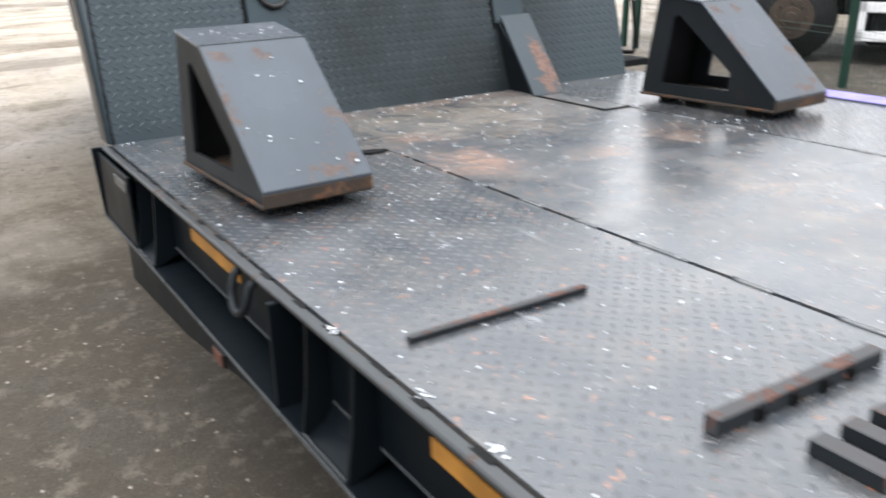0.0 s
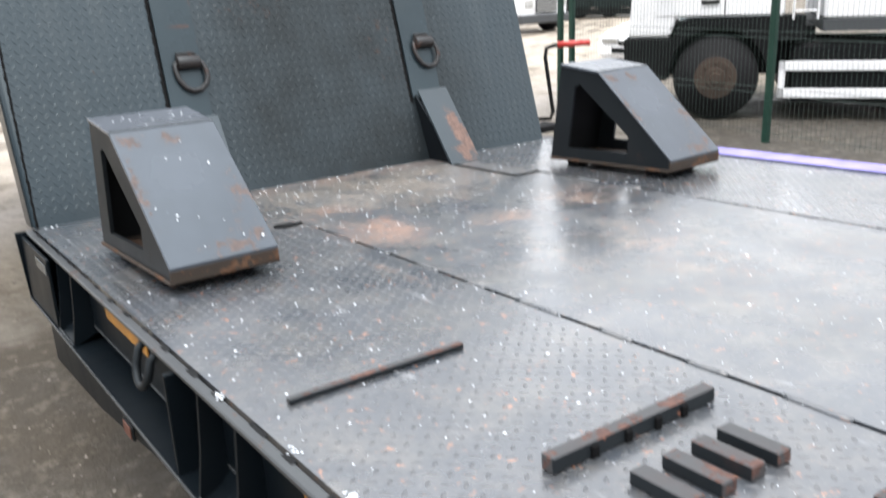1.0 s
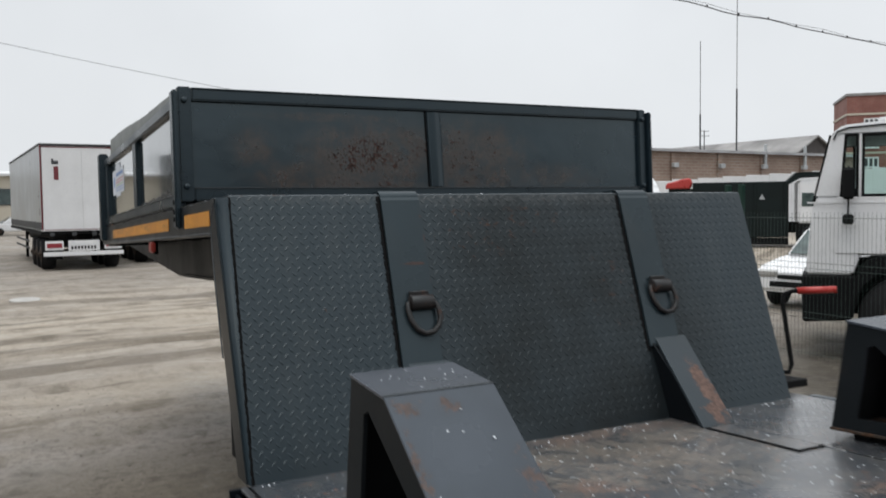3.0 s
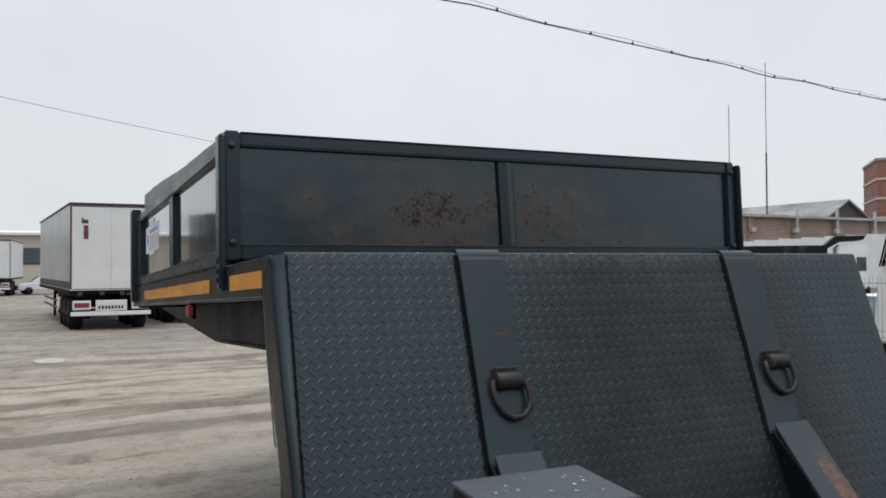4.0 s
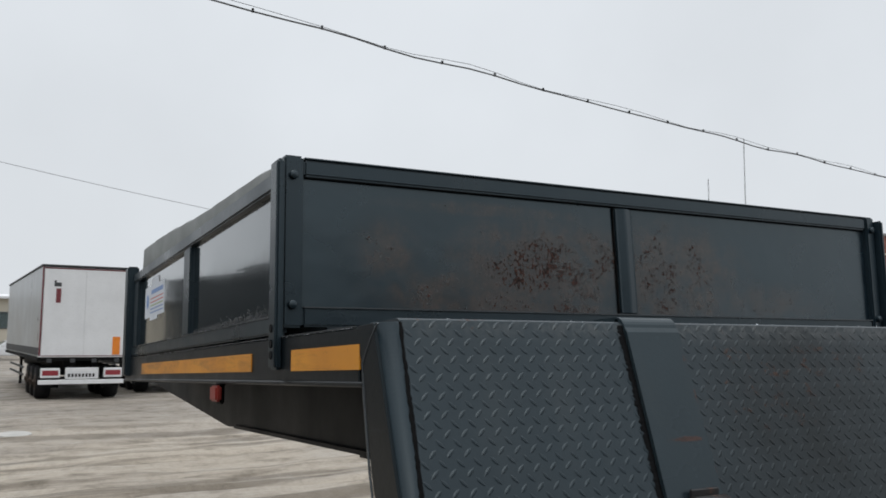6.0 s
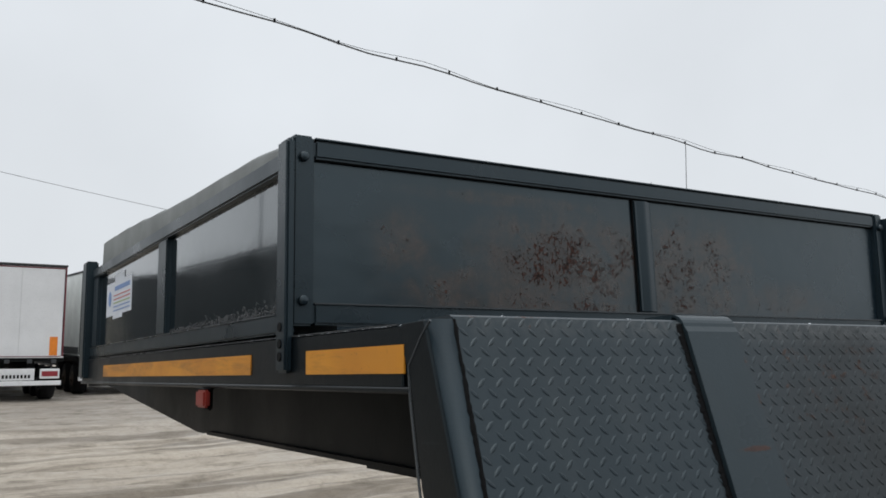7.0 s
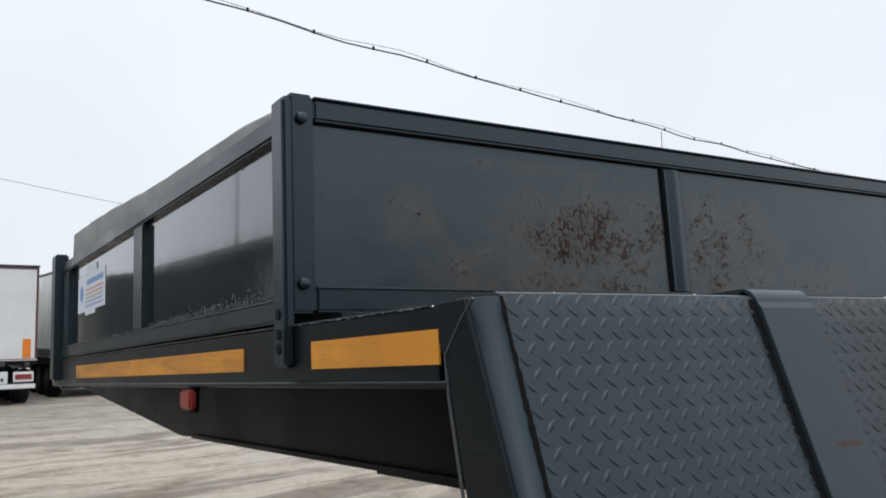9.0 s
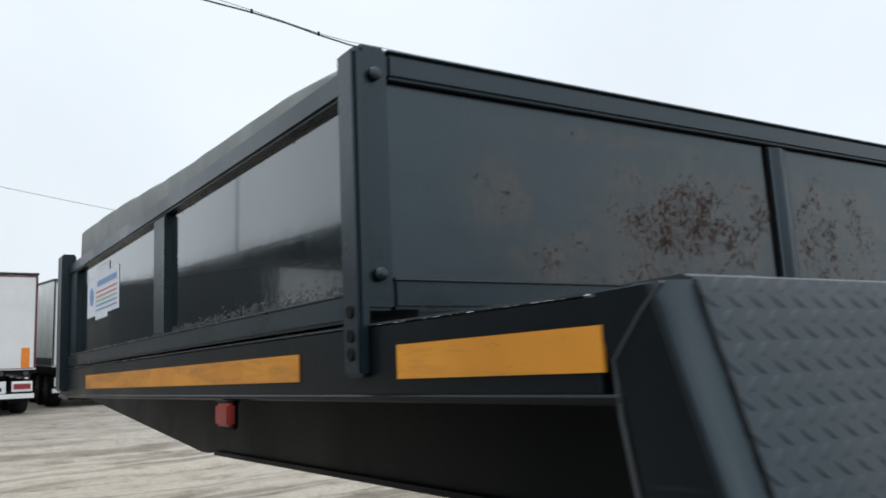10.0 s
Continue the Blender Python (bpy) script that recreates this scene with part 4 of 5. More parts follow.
# Pale strip puts the sky-lit bevel of the lower rail into colour
tpart("ledge_highlight", boxes((-0.0015, 0.003, YB + 0.06, 7.85, 1.7935, 1.7975)), M_EDGE, "painted highlight along the lower rail's edge", parent=side_boards[0])
tpart("front_board", boxes((0.04, 2.44, 7.88, 7.92, 1.75, 2.22)), M_FRAME, "", 0.005)
tpart("box_floor", boxes((0.045, 2.43, YB + 0.05, 7.87, 1.734, 1.75)), M_DARK)


# wedge-shaped stands on the deck
def wedge(m, label):
    """A hollow welded wedge: base plate, two cut-out cheeks, leaning back, sloping top and slope."""
    root = thing("wedge_stand", label, "wedge stand", TILT @ Matrix.Translation(m.translation * K) @ m.to_3x3().to_4x4(), "wedge stands on the deck")
    W, L, H, HF, YF, YB_, lip = 0.295, 0.602, 0.404, 0.376, 0.338, 0.532, 0.066

    def wp(name, bm, mat, label="", bevel=0.0):
        return part(name, bm, mat, root, label, bevel, False, K)
    wp("base_plate", boxes((-0.003, W + 0.003, 0.0, L + 0.004, 0.026, 0.036)), M_LIP, "rusty base plate", 0.002)
    for fx in (0.04, W - 0.10):
        for fy in (0.08, L - 0.12):
            wp("foot", boxes((fx, fx + 0.06, fy, fy + 0.06, 0.001, 0.026)), M_BLACK)
    outer = [(0.0, 0.036), (L, 0.036), (YB_, H - 0.002), (YF, HF - 0.002), (0.0, lip - 0.004)]
    inner = [(0.20, 0.082), (0.505, 0.078), (0.462, 0.325), (0.435, 0.335), (0.195, 0.145)]
    # Shade is put into the dark cheeks and the black back plate
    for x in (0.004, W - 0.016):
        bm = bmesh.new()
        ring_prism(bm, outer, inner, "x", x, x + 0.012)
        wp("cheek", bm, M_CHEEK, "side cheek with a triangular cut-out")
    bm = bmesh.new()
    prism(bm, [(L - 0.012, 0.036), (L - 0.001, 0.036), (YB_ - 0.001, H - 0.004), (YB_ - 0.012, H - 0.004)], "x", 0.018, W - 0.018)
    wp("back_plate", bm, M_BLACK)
    bm = bmesh.new()
    prism(bm, [(YF + 0.001, HF), (YB_ + 0.003, H), (YB_ + 0.002, H + 0.010), (YF, HF + 0.010)], "x", 0.0, W)
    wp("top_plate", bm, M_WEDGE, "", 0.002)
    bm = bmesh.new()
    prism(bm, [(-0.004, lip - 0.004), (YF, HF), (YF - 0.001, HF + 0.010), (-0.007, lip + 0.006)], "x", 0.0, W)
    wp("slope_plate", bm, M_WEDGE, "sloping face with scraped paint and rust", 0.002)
    wp("fold_line", boxes((0.001, W - 0.001, YF - 0.004, YF + 0.005, HF + 0.007, HF + 0.0115)), M_EDGE, "bright strip along the fold", 0.001)
    wp("front_lip", boxes((0.0, W, -0.006, 0.006, 0.030, lip - 0.002)), M_LIP, "rusted front edge", 0.002)
    return root


wedge(Matrix.Translation((0.122, 2.925, D)) @ Matrix.Rotation(radians(1.7), 4, "Z"), "grey steel wedge stand with scraped, rusting slope")
wedge(Matrix.Translation((1.952, 2.92, D)) @ Matrix.Rotation(radians(3.7), 4, "Z"), "grey steel wedge stand near the far rail")

# bars, blocks and the round cover welded to the deck
def block(name, x0, x1, y0, y1, h, label):
    """A square bar: flanks painted shade-dark, worn rusty top and ends painted sky-pale."""
    ob = tpart(name, boxes((x0, x1, y0, y1, D + 0.001, D + h)), M_BAR, label)
    ob.data.materials.append(M_BARTOP)
    for p in ob.data.polygons:
        if p.normal.z > 0.5 or (x1 - x0 > y1 - y0 and p.normal.x < -0.5) or (x1 - x0 < y1 - y0 and p.normal.y < -0.5):
            p.material_index = 1
    bev = ob.modifiers.new("bevel", "BEVEL")
    bev.width, bev.segments = 0.002, 1
    return ob


def bar(x0, x1, y0, y1, h, label):
    return block("deck_bar", x0, x1, y0, y1, h, label)


bar(0.075, 0.45, 2.143, 2.158, 0.013, "thin square bar with rusty ends")
b2 = bar(0.262, 0.615, 1.674, 1.70, 0.027, "thick square bar with four dark notches")
for x in (0.335, 0.405, 0.47, 0.53):
    tpart("stub", boxes((x, x + 0.014, 1.668, 1.675, D + 0.001, D + 0.022)), M_SEAM, "", 0.002, parent=b2)
for x in (0.325, 0.39, 0.452, 0.51):
    block("deck_block", x, x + 0.03, 1.485, 1.59, 0.023, "short square block with rusty top")
bar(0.09, 0.45, 1.397, 1.412, 0.012, "thin square bar with rusty ends")
for x in (0.32, 0.385, 0.448, 0.508):
    block("deck_block", x, x + 0.03, 1.235, 1.35, 0.023, "short square block with rusty top")
bm = bmesh.new()
cyl(bm, (0.108, 1.52, D + 0.0035), "z", 0.058, 0.006, 40)
cover = tpart("round_cover", bm, M_COVER, "flat round steel cover", 0.0015)
bm = bmesh.new()
tube(bm, [(0.108 + 0.0595 * math.cos(radians(a)), 1.52 + 0.0595 * math.sin(radians(a)), D + 0.0015 + 0.0008 * math.sin(radians(a * 5))) for a in range(0, 361, 12)], 0.0026, 5)
tpart("rim_weld", bm, M_LIP, "rusty weld round the cover", smooth=True, parent=cover)
# bent handle and its red grip at the far front corner
bm = bmesh.new()
tube(bm, [(2.56, 4.33, 0.90), (2.62, 4.31, 0.895), (2.64, 4.31, 0.93), (2.615, 4.33, 1.215), (2.625, 4.33, 1.262), (2.65, 4.30, 1.276), (2.785, 4.17, 1.281)], 0.011)
crank = tpart("crank_handle", bm, M_BLACK, "bent steel crank", smooth=True)
bm = bmesh.new()
tube(bm, [(2.665, 4.287, 1.277), (2.785, 4.17, 1.281)], 0.017, 10)
tpart("grip", bm, M_RED, "red plastic grip", smooth=True, parent=crank)
tpart("crank_bracket", boxes((2.47, 2.64, 4.22, 4.38, 0.84, 0.875)), M_BLACK, "", 0.004)
# legs and axles that carry it
for x in (0.75, 1.7):
    tpart("landing_leg", boxes((x - 0.05, x + 0.05, 3.35, 3.45, 0.04, D - 0.1), (x - 0.12, x + 0.12, 3.28, 3.52, 0.0, 0.03)), M_BLACK)


def wheel(parent, centre, r, w, scale=1.0, axis="x", hub=None):
    bm = bmesh.new()
    cyl(bm, centre, axis, r, w, 40)
    tyre = part("wheel", bm, M_RUBBER, parent, "", min(0.04, w * 0.14), True, scale, 2)
    for s in (-1, 1):
        c = list(centre)
        c["xyz".index(axis)] += s * (w / 2 + 0.001)
        bm = bmesh.new()
        cyl(bm, c, axis, r * 0.50, 0.012, 32)
        cyl(bm, c, axis, r * 0.42, 0.03, 28)
        cyl(bm, c, axis, r * 0.24, 0.09, 20)
        cyl(bm, c, axis, r * 0.13, 0.16, 16)
        for q in range(8):
            a = 2 * math.pi * q / 8
            e = [0.0, 0.0, 0.0]
            i, j = [(1, 2), (0, 2), (0, 1)]["xyz".index(axis)]
            e[i], e[j] = r * 0.34 * math.cos(a), r * 0.34 * math.sin(a)
            cyl(bm, [p + q2 for p, q2 in zip(c, e)], axis, r * 0.035, 0.07, 6)
        part("rim", bm, hub or M_HUB, tyre, "", 0.006, False, scale)
    return tyre


for y in (-1.7, -2.45, -3.2):
    for x in (0.25, 2.2):
        wheel(trailer, (x, y, 0.30 + 0.0454 * (y - 3.8)), 0.30, 0.22, K)
    tpart("axle", boxes((0.2, 2.25, y - 0.05, y + 0.05, 0.25 + 0.0454 * (y - 3.8), D - 0.1)), M_BLACK)

def make_beads():
    """Wet residue that has beaded along the foot and head of the near side board."""
    rng = random.Random(31)
    verts, faces = [], []
    for _ in range(620):
        low = rng.random() < 0.9
        y = 5.14 + 1.2 * rng.random() ** (1.0 if low else 1.3)
        z = 1.803 + abs(rng.gauss(0, 0.012)) * (1.2 - 0.6 * (y - 5.14)) if low else 2.149 - abs(rng.gauss(0, 0.008))
        r = rng.uniform(0.002, 0.0046)
        n = len(verts)
        for q in range(6):
            a = math.pi * q / 3
            verts.append(Vector((0.0242, y + r * math.cos(a) * rng.uniform(0.7, 1.3), z + r * math.sin(a) * rng.uniform(0.7, 1.2))) * K)
        verts.append(Vector((0.0242 - r * 0.55, y, z)) * K)
        faces.extend((n + q, n + (q + 1) % 6, n + 6) for q in range(6))
    ob = raw("water_residue", verts, faces, M_BEAD, side_boards[0], True)
    ob["kind"] = "stuff"


M_BEAD = plain("wet_residue", (0.05, 0.053, 0.056), 0.25)
make_beads()

# paper notice taped to the side board
notice = thing("paper_notice", "white printed notice with blue picture, taped to the side board", "notice", TILT)


def npart(name, y0, y1, z0, z1, mat, off, parent=None, label=""):
    return part(name, boxes((0.0225 - off, 0.0228 - off, y0, y1, z0, z1)), mat, parent or notice, label, 0.0, False, K)


sheet = npart("sheet", 6.98, 7.56, 1.932, 2.09, M_STICKER, 0.0)
npart("tape_tab", 7.14, 7.36, 2.085, 2.124, M_STICKER, 0.0006)
npart("tape_tab", 7.17, 7.39, 1.915, 1.94, M_STICKER, 0.0006)
bm = bmesh.new()
cyl(bm, (0.0225 - 0.0014, 7.47, 2.015), "x", 0.036, 0.0006, 20)
part("picture", bm, M_BLUE, notice, "round blue picture", 0.0, False, K)
npart("title_bar", 7.02, 7.36, 2.045, 2.066, M_BLUE, 0.0012)
for z, mat in ((2.02, M_PINK), (2.002, M_PINK), (1.985, M_YELLOWG), (1.968, M_BLUE), (1.95, M_BLUE)):
    npart("text_bar", 7.01, 7.38, z, z + 0.0055, mat, 0.0012)

# grey tarpaulin bundle lying along the inside of the side board
bm = bmesh.new()
ny, rng = 60, random.Random(9)
rows = []
for i in range(ny + 1):
    y = 5.16 + (7.86 - 5.16) * i / ny
    top = 2.268 + 0.036 * (y - 5.2) + 0.005 * math.sin(i * 0.17) + 0.0015 * math.sin(i * 0.9 + 1) - 0.02 * math.exp(-i * i / 10)
    rows.append([bm.verts.new((x + 0.0025 * math.sin(i * 0.8 + q), y, z)) for q, (x, z) in enumerate(((0.05, 1.752), (0.048, 2.17), (0.05, top - 0.02), (0.075, top), (0.13, top - 0.006), (0.16, top - 0.04), (0.17, 1.752)))])
fc = [bm.faces.new((a[q], a[q + 1], b[q + 1], b[q])) for a, b in zip(rows, rows[1:]) for q in range(6)]
fc += [bm.faces.new(rows[0]), bm.faces.new(rows[-1]), *[bm.faces.new((a[6], a[0], b[0], b[6])) for a, b in zip(rows, rows[1:])]]
bmesh.ops.recalc_face_normals(bm, faces=fc)
ob = link("tarpaulin", bm, M_TARP, 0, True, K)
ob.matrix_world = TILT
tagged(ob, "folded grey tarpaulin lying along the side board", "tarpaulin")


# melting snow flecks on the deck, wedges and wall top
def make_flecks():
    rng = random.Random(11)
    verts, faces = [], []

    def fleck(x, y, z, r, slope=0.0):
        n = rng.choice((5, 6, 7))
        b = len(verts)
        st = rng.uniform(0.35, 1.0)
        for q in range(n):
            a = 2 * math.pi * q / n
            rr = r * rng.uniform(0.4, 1.15)
            dx, dy = rr * math.cos(a), rr * math.sin(a) * st
            verts.append(Vector((x + dx, y + dy, z + dy * slope - 0.0005)) * K)
        verts.append(Vector((x, y, z + r * 0.45)) * K)
        faces.extend((b + q, b + (q + 1) % n, b + n) for q in range(n))
    for _ in range(2300):
        x, y = rng.uniform(0.01, 2.44), rng.uniform(0.6, 4.05)
        if (0.12 < x < 0.47 and 2.94 < y < 3.61) or (1.95 < x < 2.36 and 2.88 < y < 3.6):
            continue
        fleck(x, y, D + 0.001, rng.choice((0.0012, 0.0015, 0.002, 0.002, 0.0025, 0.003, 0.0042)) * rng.uniform(0.7, 1.2))
    for _ in range(260):
        fleck(rng.uniform(0.6, 1.85), rng.uniform(2.9, 4.03), D + 0.001, rng.choice((0.0015, 0.002, 0.003, 0.004)))
    for _ in range(12):
        u, v = rng.uniform(0.02, 0.28), rng.uniform(0.02, 0.32)
        fleck(0.118 + u, 2.925 + v, D + 0.0785 + v * 0.909, rng.uniform(0.0025, 0.005), 0.909)
    for _ in range(14):
        v = rng.uniform(0.36, 0.52)
        fleck(0.118 + rng.uniform(0.02, 0.26), 2.93 + v, D + 0.388 + (v - 0.338) * 0.144, rng.uniform(0.002, 0.005))
    for x, y, r in ((-0.008, 2.27, 0.010), (0.012, 1.99, 0.008), (0.014, 1.81, 0.013)):
        for _ in range(12):
            fleck(x + rng.gauss(0, 0.004), y + rng.gauss(0, 0.011), D + 0.002, r * rng.uniform(0.25, 0.55))
    for _ in range(160):
        fleck(rng.uniform(0.05, 2.4), WY1 + rng.uniform(0.015, 0.09), WZ1 + 0.0035, rng.choice((0.003, 0.004, 0.006)))
    for _ in range(60):
        fleck(rng.uniform(0.02, 2.4), wall_y(D) - rng.uniform(0.005, 0.05), D + 0.001, rng.uniform(0.0025, 0.0065))
    for _ in range(40):
        fleck(rng.uniform(0.0, 0.028), rng.uniform(4.52, 5.02), 1.7355, rng.uniform(0.003, 0.006))
    ob = raw("snow_flecks", verts, faces, M_SNOW)
    ob.matrix_world = TILT
    tagged(ob, "scattered flecks of melting snow on the trailer", "snow", kind="stuff")


make_flecks()

# ---- the yard around ----
def V(x, y, z=0.0):
    """A place in the trailer drawing's level units, in metres."""
    return Vector((x * K, y * K, z * K))


def semi(m, length, label, rear=True, curtain=M_GREYTARP):
    """A curtain-side semi-trailer that faces away: its rear stands at the origin, its length runs along +y."""
    r = thing("semi_trailer", label, "semi-trailer", m)
    W, z0, z1 = 2.5, 1.27, 4.04
    part("body", boxes((0.03, W - 0.03, 0.06, length, z0, z1 - 0.06)), curtain, r, "grey side curtains", 0.02)
    part("roof", boxes((0.0, W, 0.0, length, z1 - 0.06, z1)), M_GREYPLASTIC, r, "", 0.015)
    part("chassis", boxes((0.0, W, 0.02, length, z0 - 0.10, z0 - 0.002), (0.75, 0.95, 0.3, length, 0.72, z0 - 0.1), (1.55, 1.75, 0.3, length, 0.72, z0 - 0.1)), M_BLACK, r)
    for x in (0.03, W - 0.065):
        part("rear_pillar", boxes((x, x + 0.035, -0.02, 0.058, z0, z1 - 0.062)), M_REDLINE if rear else M_GREYPLASTIC, r, "dark corner pillar", 0.01)
    for x in (0.08, W / 2 - 0.0035):
        d = part("rear_door", boxes((x, x + W / 2 - 0.085, -0.005, 0.055, z0 + 0.05, z1 - 0.13)), M_OFFWHITE, r, "plain white rear door", 0.01)
    part("rear_sill", boxes((0.02, W - 0.02, -0.02, 0.055, z0, z0 + 0.046)), M_OFFWHITE, r, "", 0.008)
    part("sill_line", boxes((0.10, W - 0.10, -0.024, -0.02, z0 + 0.03, z0 + 0.05)), M_REDLINE, r)
    part("top_line", boxes((0.1, W - 0.1, -0.008, 0.05, z1 - 0.128, z1 - 0.10)), M_REDLINE, r)
    if rear:
        part("door_badge", boxes((0.42, 0.56, -0.009, -0.006, z1 - 1.15, z1 - 0.72)), M_REDLINE, r, "narrow dark red badge")
        part("door_badge", boxes((0.36, 0.56, -0.009, -0.006, z1 - 0.66, z1 - 0.54), (0.36, 0.42, -0.009, -0.006, z1 - 0.54, z1 - 0.48)), M_GREYPLASTIC, r)
        part("marker_board", boxes((W - 0.42, W - 0.20, -0.012, -0.006, z0 + 0.07, z0 + 0.62)), M_ORANGE, r, "orange marker board")
    bumper = part("bumper", boxes((0.05, W - 0.05, -0.02, 0.05, 0.47, 0.60)), M_WHITE, r, "white underrun bar", 0.01)
    lb = part("lamp_board", boxes((0.1, W - 0.1, 0.02, 0.045, 0.62, 0.70)), M_BLACK, r, "", 0.01)
    for x in (0.1, W - 0.64):
        part("tail_lamp", boxes((x, x + 0.54, -0.015, 0.02, 0.66, 0.95)), M_OFFWHITE, lb, "pale lamp housing", 0.02)
        part("lens", boxes((x + 0.05, x + 0.49, -0.022, -0.0155, 0.73, 0.88)), M_TAIL, lb, "red tail lamp", 0.006)
    part("number_plate", boxes((0.78, 1.72, -0.005, 0.02, 0.62, 0.96)), M_OFFWHITE, lb, "pale plate board", 0.01)
    part("number_plate", boxes((0.98, 1.52, -0.009, -0.0055, 0.84, 0.94)), M_WHITE, lb, "", 0.004)
    for x in [0.86 + 0.098 * q for q in range(8)]:
        part("mark_bar", boxes((x, x + 0.06, -0.009, -0.0055, 0.68, 0.78)), M_BLACK, lb)
    for x in (0.25, 0.9, 1.5, W - 0.35):
        part("hinge_bracket", boxes((x, x + 0.14, -0.012, 0.018, z0 - 0.16, z0 - 0.04)), M_GREYPLASTIC, r, "", 0.01)
    for y in (1.1, 2.4, 3.7):
        for x in (0.28, W - 0.28):
            wheel(r, (x, y, 0.50), 0.50, 0.4)
    for x in (0.35, W - 0.45):
        part("mudguard", boxes((x - 0.2, x + 0.3, 0.35, 0.38, 0.35, 1.0)), M_BLACK, r)
        part("support_leg", boxes((x, x + 0.1, length - 3, length - 2.9, 0.0, 1.0)), M_BLACK, r)
    part("side_rail", boxes((0.0, 0.03, 4.4, length - 3, 0.55, 0.62), (0.0, 0.03, 4.4, length - 3, 0.80, 0.87)), M_GREYPLASTIC, r)
    part("curtain_band", boxes((0.022, 0.03, 0.1, length - 0.05, 1.32, 1.55)), M_GREYPLASTIC, r, "dark band low on the curtain")
    return r


semi(Matrix.Translation((0.30, 31.5, 0)) @ Matrix.Rotation(radians(3.3), 4, "Z"), 13.0, "curtain-side semi-trailer with plain white rear doors and red edges")
semi(Matrix.Translation(V(2.95, 28.6)) @ Matrix.Rotation(radians(3.0), 4, "Z"), 13.0, "weathered grey curtain-side semi-trailer parked beside another", False, plain("weathered_pale_curtain", (0.80, 0.82, 0.79), 0.5, 0, 0.2, 0.7))
semi(Matrix.Translation(V(-3.9, 60.0)) @ Matrix.Rotation(radians(-4), 4, "Z"), 10.0, "pale semi-trailer standing far across the yard", False, M_OFFWHITE)


def low_building(name, label, m, length, depth, eave, ridge, wall_mat, roof_mat, piers=0, windows=0):
    r = thing(name, label, "building", m)
    bm = bmesh.new()
    prism(bm, [(0, 0), (depth, 0), (depth, eave), (depth / 2, ridge), (0, eave)], "x", 0, length)
    part("wall", bm, wall_mat, r)
    bm = bmesh.new()
    prism(bm, [(-0.5, eave - 0.1), (depth / 2, ridge + 0.05), (depth / 2, ridge + 0.25), (-0.5, eave + 0.12)], "x", -0.4, length + 0.4)
    part("roof", bm, roof_mat, r)
    bm = bmesh.new()
    prism(bm, [(depth + 0.5, eave - 0.1), (depth / 2, ridge + 0.05), (depth / 2, ridge + 0.25), (depth + 0.5, eave + 0.12)], "x", -0.4, length + 0.4)
    part("roof", bm, roof_mat, r)
    for q in range(piers):
        x = length * (q + 0.5) / piers
        if q >= piers // 2:
            part("vent_pipe", boxes((x - 0.11, x + 0.11, -0.5, -0.28, eave - 1.0, eave + 0.75)), M_GREYTARP, r, "", 0.03)
        part("vent_box", boxes((x - 0.35, x + 0.2, -0.55, -0.22, eave - 1.35, eave - 0.98)), M_GREYTARP, r, "", 0.03)
        part("pier", boxes((x - 0.25, x + 0.25, -0.18, 0.0, 0, eave - 0.12)), wall_mat, r)
    for q in range(windows):
        x = length * (q + 0.5) / windows
        w = part("window", boxes((x - 0.9, x + 0.9, -0.06, 0.02, eave * 0.45, eave * 0.75)), M_GREYPLASTIC, r)
        part("pane", boxes((x - 0.8, x + 0.8, -0.075, -0.061, eave * 0.47, eave * 0.73)), M_GLASS, w)
    return r


def brick_material(name, a, b, mortar, size):
    k = Nodes(name)
    br = k.n("ShaderNodeTexBrick", Color1=(*a, 1), Color2=(*b, 1), Mortar=(*mortar, 1), Scale=1.0)
    mp = k.n("ShaderNodeMapping", Vector=k.co)
    mp.inputs["Rotation"].default_value = (radians(90), 0, 0)
    k.t.links.new(mp.outputs[0], br.inputs["Vector"])
    br.inputs["Brick Width"].default_value, br.inputs["Row Height"].default_value, br.inputs["Mortar Size"].default_value = size * 3, size, size * 0.14
    col = k.mix(k.ramp(k.noise(0.4, 6), 0.4, 0.65, 0, 0.55), br.outputs[0], tuple(c * 0.7 for c in a))
    return k.done(col, 0.85)


M_BRICK = brick_material("weathered_brick", (0.29, 0.20, 0.155), (0.35, 0.25, 0.195), (0.36, 0.31, 0.27), 0.25)
M_REDBRICK = brick_material("red_brick", (0.23, 0.085, 0.065), (0.28, 0.11, 0.085), (0.26, 0.16, 0.14), 0.2)
M_BOARDS = plain("brown_boards", (0.20, 0.145, 0.12), 0.8, 0, 0.2, 1.0)
M_ROOF = plain("snow_dusted_roof", (0.36, 0.36, 0.37), 0.7, 0, 0.3, 0.3)
M_BEIGE = plain("beige_cladding", (0.50, 0.46, 0.38), 0.7, 0, 0.08, 0.2)

warehouse = low_building("brick_warehouse", "long low brick warehouse with a flat roof and vent pipes", Matrix.Translation((38.7, 53.6, 0)) @ Matrix.Rotation(radians(5), 4, "Z"), 33, 10, 6.0, 6.2, M_BRICK, M_ROOF, 6)
for q in range(10):
    part("hoarding_board", boxes((-0.6 + 0.3 * q, -0.32 + 0.3 * q, -0.75, -0.6, 0, 6.55)), M_BOARDS, warehouse, "brown upright boards")
low_building("brick_shed", "dark gabled shed with a snow-streaked roof behind the warehouse", Matrix.Translation((82.4, 128.4, 0)) @ Matrix.Rotation(radians(-90), 4, "Z"), 56, 6.4, 7.3, 9.35, plain("dark_gable_boards", (0.075, 0.068, 0.066), 0.8, 0, 0.2, 1), plain("snow_streaked_sheet_roof", (0.25, 0.245, 0.24), 0.7, 0, 0.45, 0.25))


